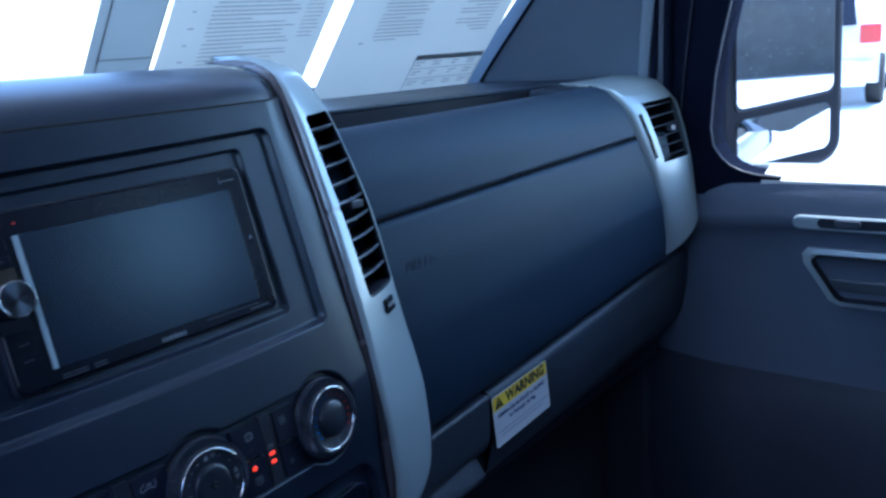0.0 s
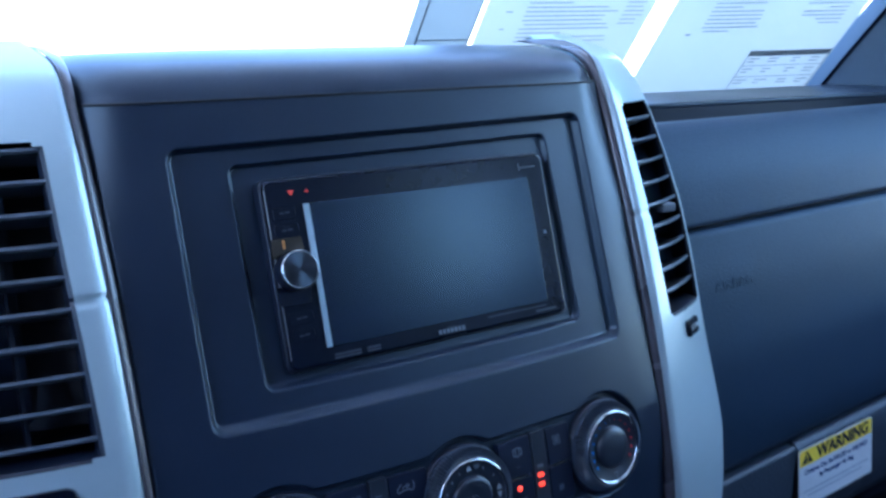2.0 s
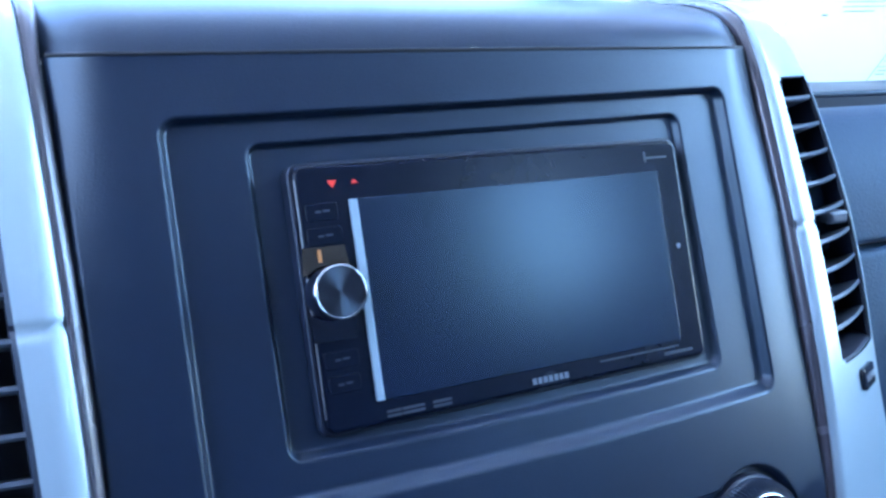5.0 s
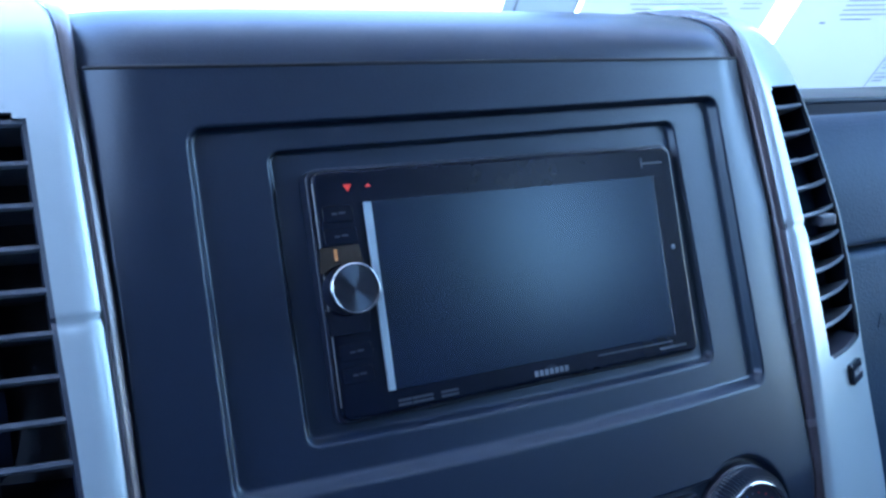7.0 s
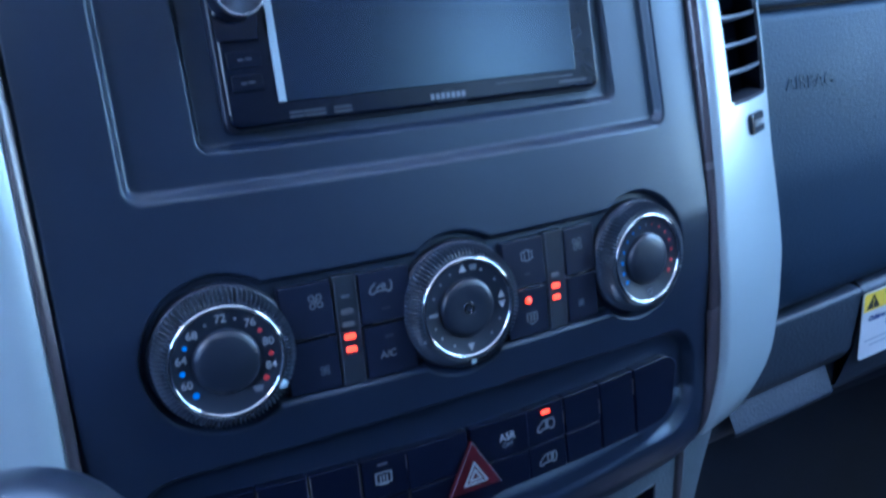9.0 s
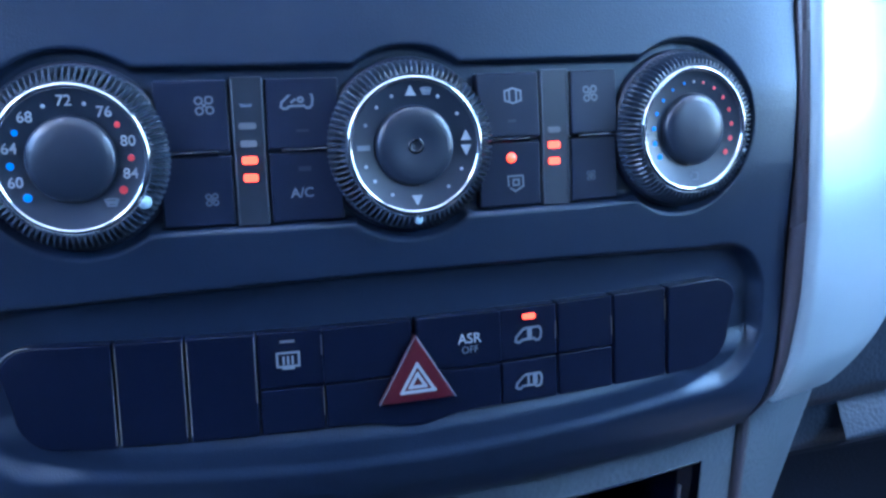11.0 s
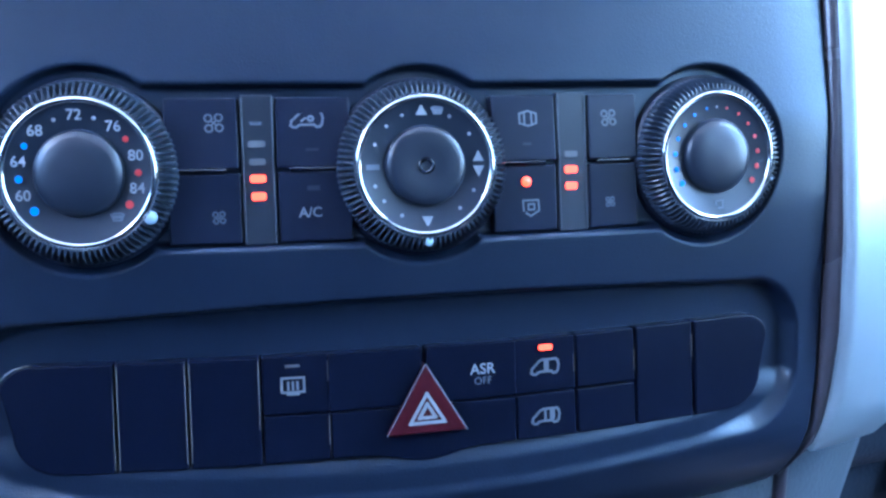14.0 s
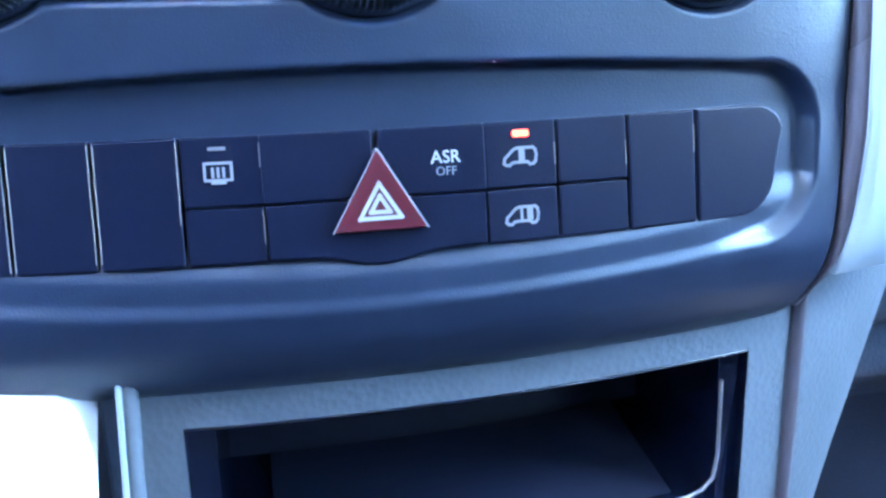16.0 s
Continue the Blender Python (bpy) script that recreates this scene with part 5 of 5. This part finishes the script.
def build_door():
    """Passenger door with its trim; the window opening starts at z = 0.80."""
    ob = thing("door_1", pose(0.88, -0.5, 0.10), "closed dark passenger door with silver switch pod and pull handle", "door", kind="structure")
    prof = [(0.900, 0.786), (0.868, 0.786), (0.860, 0.784), (0.857, 0.780), (0.852, 0.765), (0.846, 0.742), (0.845, 0.728), (0.852, 0.722), (0.856, 0.690), (0.858, 0.600), (0.856, 0.520)]
    ys = np.concatenate([np.linspace(-1.40, -0.10, 12), np.linspace(-0.10, 0.12, 8)[1:]])
    g = np.array([[(x + (0.035 * max(0.0, (y + 0.02) / 0.14) if z < 0.80 else 0), y, z - (0.012 * max(0, y + 0.12) / 0.2 if z > 0.7 else 0)) for x, z in prof] for y in ys])
    part("door_card", surface("door_card", g, DOORTRIM), ob)
    pocket = [(0.856, 0.520), (0.850, 0.505), (0.835, 0.480), (0.832, 0.300), (0.835, 0.100)]
    part("door_pocket", surface("door_pocket", np.array([[(x + 0.035 * max(0.0, (y + 0.02) / 0.14), y, z) for x, z in pocket] for y in ys]), DOORPOCKET), ob)
    part("front_edge", box("front_edge", 0.845, 0.903, 0.085, 0.158, 0.10, 0.60, CLOTH, 0.004), ob)
    part("outer_skin", box("outer_skin", 0.905, 0.93, -1.40, 0.30, -0.25, 0.795, STEEL, 0.004), ob)
    # frame in front of the glass with its rounded lower corner
    A = [(0.080, 1.62), (0.080, 0.76), (-0.100, 0.76), (-0.100, 0.7865), (-0.073, 0.7885), (-0.052, 0.7930), (-0.036, 0.800), (-0.024, 0.810), (-0.013, 0.826), (-0.009, 0.850), (-0.0115, 0.880), (-0.016, 0.921), (-0.026, 0.970), (-0.036, 1.011), (-0.085, 1.30), (-0.12, 1.50), (-0.14, 1.62)]
    pts = [(-y, z) for y, z in A]
    m = Matrix(((0, 0, -1, 0.858), (-1, 0, 0, 0), (0, 1, 0, 0), (0, 0, 0, 1)))
    part("window_frame", slab("window_frame", pts, -0.045, 0.0, FRAME), ob, m)
    seal = [(0.856, y, z) for y, z in A[3:]]
    part("window_seal", sweep("window_seal", seal, 0.0028, 0.005, SEALGREY, up=(-1, 0, 0)), ob, label="grey rubber window seal")
    part("frame_bead", sweep("frame_bead", [(0.854, 0.032, 0.86), (0.854, 0.025, 0.93), (0.854, 0.014, 1.016), (0.854, -0.035, 1.35)], 0.0025, 0.003, SEALGREY, up=(-1, 0, 0)), ob)
    part("rear_frame", box("rear_frame", 0.86, 0.905, -1.06, -0.55, 0.80, 1.72, DOORTRIM), ob)
    part("rear_corner", box("rear_corner", 0.86, 0.905, -1.40, -1.06, 0.80, 1.12, DOORTRIM), ob)
    part("top_frame", box("top_frame", 0.86, 0.905, -0.95, 0.10, 1.56, 1.72, DOORTRIM), ob)
    pane = part("pane", box("pane", 0.884, 0.887, -0.56, 0.0, 0.78, 1.58, GLASS, 0.0), ob)
    pane.visible_shadow = False

    ledge = np.array([[(x, y, z) for x, z in ((0.904, 0.770), (0.904, 0.796), (0.897, 0.7975), (0.862, 0.7850), (0.857, 0.782), (0.857, 0.776))] for y in (-0.56, -0.30, -0.076)])
    part("window_sill", surface("window_sill", ledge, SILL, False), ob, label="window sill coloured pale for the sunlight on it")

    def flat(y, z, x=0.845):
        return Matrix(((0, 0, -1, x), (-1, 0, 0, y), (0, 1, 0, z), (0, 0, 0, 1)))
    pod = part("switch_pod", plate("switch_pod", 0.230, 0.0185, 0.0092, -0.006, 0.004, SILVER, 0.003), ob, flat(-0.2350, 0.7330, 0.846), "silver window switch pod")
    part("switch_well", plate("switch_well", 0.105, 0.0125, 0.0062, 0.0, 0.0043, BLACK, 0.0004), pod, flat(-0.2030, 0.7335, 0.846))
    part("rocker", plate("rocker", 0.030, 0.0095, 0.004, 0.002, 0.0085, SLAT, 0.002), pod, flat(-0.1860, 0.7350, 0.846))
    # pull handle: silver frame round a dark hollow
    out = [(-0.126, 0.008), (-0.120, 0.016), (0.16, 0.016), (0.16, -0.056), (-0.080, -0.056), (-0.092, -0.050), (-0.124, -0.004)]
    inn = [(-0.112, 0.004), (-0.108, 0.007), (0.15, 0.007), (0.15, -0.047), (-0.076, -0.047), (-0.083, -0.043), (-0.111, -0.003)]
    mh = flat(-0.258, 0.6835, 0.852)
    n = len(out)
    rings = [[(x, y, -0.004) for x, y in out], [(x, y, 0.005) for x, y in out], [(0.3 * a + 0.7 * c, 0.3 * b + 0.7 * d, 0.0065) for (a, b), (c, d) in zip(out, inn)], [(x, y, 0.003) for x, y in inn], [(x, y, -0.03) for x, y in inn]]
    handle = part("pull_handle", surface("pull_handle", np.array(rings[:4])[:, ::-1], SILVER, False, closed=True), ob, mh, "silver-framed door pull")
    part("hollow", to_mesh("hollow", rings[4] + rings[3], [tuple(range(n))] + [(k, (k + 1) % n, n + (k + 1) % n, n + k) for k in range(n)], BLACK, False), handle, mh @ Matrix.Translation((0, 0, 0.012)))
    part("grip_bar", box("grip_bar", -0.105, 0.15, -0.040, -0.022, -0.012, -0.002, SLAT, 0.004), handle, mh)
    return ob


# pale base colour puts the sunlight into the sill
SILL = material("sunlit_sill_colour", (0.62, 0.63, 0.62), 0.5)
FRAME = material("black_window_frame", (0.005, 0.007, 0.018), 0.8, var=0.15, spec=0.04)
SEALGREY = material("grey_rubber_seal", (0.020, 0.025, 0.040), 0.45, var=0.1)
build_door()


def build_pillar():
    ob = thing("trim_pillar", pose(0.82, 0.16, 0.92), "grey fabric-covered windscreen pillar trim", "pillar trim", kind="structure")
    rows = []
    for z in np.linspace(0.88, 1.62, 14):
        a = screen_point(0.7525 + 0.10 * max(0, z - 0.93), z)
        b = Vector((0.852, 0.058 - 0.02 * (z - 0.9) - 0.40 * max(0, z - 1.05), z))
        row = [tuple(a + Vector((0.0, 0.03, 0)))]
        for u in np.linspace(0, 1, 12):
            p = a.lerp(b, u) + Vector((-0.003 * math.sin(math.pi * u) ** 2, -0.012 * math.sin(math.pi * u) ** 2, 0))
            row.append(tuple(p))
        row.append((b.x + 0.03, b.y + 0.004, z))
        rows.append(row)
    part("pillar_cover", surface("pillar_cover", np.array(rows), PILLAR), ob)
    part("screen_edge", sweep("screen_edge", [tuple(screen_point(0.7505 + 0.10 * max(0, z - 0.93), z) + Vector((0, -0.002, 0))) for z in np.linspace(0.90, 1.6, 12)], 0.005, 0.003, FRAME, up=(-0.5, -1, 0)), ob)
    for nm, u, w, mat, words in (("edge_band", 0.900, 0.016, BAND, "lighter grey edge band"), ("edge_gap", 0.955, 0.008, FRAME, "black joint"), ("inner_seal", 1.000, 0.012, SEALBLUE, "blue-grey rubber sealing lip")):
        path = []
        for z in np.linspace(0.89, 1.6, 12):
            a = screen_point(0.7525 + 0.10 * max(0, z - 0.93), z)
            b = Vector((0.852, 0.058 - 0.02 * (z - 0.9) - 0.40 * max(0, z - 1.05), z))
            path.append(a.lerp(b, u) + Vector((-0.0035, -0.003, 0)))
        part(nm, sweep(nm, path, w, 0.004, mat, up=(-0.9, -0.4, 0)), ob, label=words)
    part("door_seal", sweep("door_seal", [(0.853, 0.050 - 0.02 * (z - 0.9) - 0.40 * max(0, z - 1.05), z) for z in np.linspace(0.86, 1.6, 12)], 0.014, 0.014, FRAME, up=(-1, 0, 0)), ob, label="black rubber door seal")
    return ob


BAND = material("pale_pillar_edge", (0.17, 0.22, 0.28), 0.6, var=0.1)
SEALBLUE = material("blue_grey_seal", (0.045, 0.058, 0.085), 0.5, var=0.1)
build_pillar()


# ---- mirror outside the passenger window ----
def build_mirror():
    c = Vector((1.030, -0.050, 0.914))
    n = Vector((-0.578, -0.816, 0.02)).normalized()
    x = Vector((0, 0, 1)).cross(n).normalized()
    y = n.cross(x)
    m = Matrix((x, y, n)).transposed().to_4x4()
    m.translation = c
    ob = thing("wing_mirror", m, "black two-pane wing mirror outside the passenger window", "wing mirror")
    pts = outline(0.214, 0.448, 0.035, 8)
    pts = [(px - 0.010, py + 0.073 + (0.11 * px if py < 0 else 0)) for px, py in pts]
    part("housing", slab("housing", pts, -0.07, 0.012, HOUSING, 0.012), ob, m)
    up = [(px - 0.007, py + 0.115 + (0.10 * px if py < 0 else 0)) for px, py in outline(0.162, 0.315, 0.012)]
    lowp = [(px - 0.009, py - 0.092 + 0.10 * px) for px, py in outline(0.156, 0.066, 0.014)]
    for nm, p in (("mirror_glass", up), ("wide_angle_glass", lowp)):
        part(nm + "_rim", slab(nm + "_rim", [(a * 1.03, (b - (0.115 if nm == "mirror_glass" else -0.092)) * 1.03 + (0.115 if nm == "mirror_glass" else -0.092)) for a, b in p], 0.010, 0.0135, SEALGREY, 0.001), ob, m)
        if nm == "mirror_glass":
            part(nm, slab(nm, p, 0.012, 0.0145, MIRROR), ob, m, "mirror glass")
        else:
            cx, cy = -0.009, -0.092
            rows = [[(cx + (a - cx) * f, cy + (b - cy) * f, 0.0140 + 0.0040 * (1 - f * f)) for a, b in p] for f in (1.0, 0.9, 0.8, 0.65, 0.5, 0.35, 0.2, 0.05, 0.0)]
            part(nm, surface(nm, np.array(rows), MIRROR, True, closed=True), ob, m, "bulging wide-angle mirror glass")
    # tiny white discs stand for water droplets on the mirror
    specks, quads, dice = [], [], random.Random(9)
    for k in range(130):
        px, py, q = dice.uniform(-0.082, 0.068), dice.uniform(-0.03, 0.26), dice.uniform(0.0002, 0.0006)
        quads.append(tuple(range(len(specks), len(specks) + 6)))
        specks += [(px + q * math.cos(j * math.pi / 3), py + q * math.sin(j * math.pi / 3), 0.0148) for j in range(6)]
    tagged(part("droplet_specks", to_mesh("droplet_specks", specks, quads, LABELWHITE, False), ob, m, "small white specks standing for water droplets on the glass"), kind="stuff")
    part("mounting_arm", box("mounting_arm", -0.16, -0.05, -0.06, 0.02, -0.05, 0.0, HOUSING, 0.012), ob, m)
    return ob


HOUSING = material("black_mirror_housing", (0.007, 0.009, 0.016), 0.55, var=0.1, spec=0.25)
build_mirror()


# ---- outside ----
GROUND_Z = -0.45
thing("ground", Matrix(), "bright trampled snow over the car park", "snow ground", kind="structure", me=surface("ground", np.array([[(x, y, GROUND_Z) for x in np.linspace(-1500, 1500, 21)] for y in np.linspace(-1500, 1500, 21)]), SNOW))


def build_car():
    m = pose(17.2, 4.1, GROUND_Z, 0, 0, 8) @ Matrix.Scale(1.3, 4)
    ob = thing("parked_car", m, "large white parked car with red tail lights on the snow", "car")
    prof = [(-2.0, 0.30), (-2.05, 0.60), (-1.98, 0.95), (-1.70, 1.40), (-1.30, 1.50), (0.2, 1.48), (0.9, 1.02), (1.85, 0.85), (2.05, 0.55), (2.0, 0.30)]
    g = np.array([[(x * (1 if abs(w) < 0.8 else 0.97), w * (1 if z < 1.0 else 0.86), z) for x, z in prof] for w in (-0.86, -0.80, 0.0, 0.80, 0.86)])
    body = surface("body", g, CARPAINT)
    part("body", body, ob, m)
    for s in (-1, 1):
        side = [(x * 0.97, s * 0.86 * (1 if z < 1.0 else 0.86), z) for x, z in prof]
        part("side_panel", to_mesh("side_panel", side, [tuple(range(len(side)))], CARPAINT, False), ob, m)
        part("side_window", to_mesh("side_window", [(a, s * 0.80, b) for a, b in ((-1.55, 1.05), (0.55, 1.05), (0.1, 1.40), (-1.3, 1.42))], [(0, 1, 2, 3)], GLOSS, False), ob, m)
        part("tail_light", box("tail_light", -2.08, -1.90, s * 0.78 - 0.12, s * 0.78 + 0.12, 0.78, 1.00, TAIL, 0.02), ob, m, "red tail light")
        for wx in (-1.25, 1.3):
            part("wheel", lathe("wheel", [(0.0, -0.10), (0.30, -0.10), (0.32, -0.06), (0.32, 0.06), (0.30, 0.10), (0.20, 0.10), (0.19, 0.06), (0.0, 0.07)], TYRE, 24), ob, m @ Matrix.Translation((wx, s * 0.80, 0.32)) @ Matrix.Rotation(math.pi / 2 * s, 4, "X"))
    part("rear_window", to_mesh("rear_window", [(-2.0, -0.62, 1.0), (-2.0, 0.62, 1.0), (-1.74, 0.56, 1.36), (-1.74, -0.56, 1.36)], [(0, 1, 2, 3)], GLOSS, False), ob, m)
    part("bumper", box("bumper", -2.16, -1.95, -0.82, 0.82, 0.32, 0.58, CARPAINT, 0.04), ob, m)
    return ob


build_car()


def build_building():
    m = pose(-1.0, -52.0, GROUND_Z)
    ob = thing("building", m, "tall dark grey clad building beyond the snow", "building")
    part("wall", box("wall", -24, 30, -8, 0, 0, 22.0, WALLGREY, 0.05), ob, m)
    part("roof", box("roof", -24.3, 30.3, -8.3, 0.3, 22.0, 22.5, SNOW, 0.05), ob, m, "snow-covered roof edge")
    return ob


build_building()
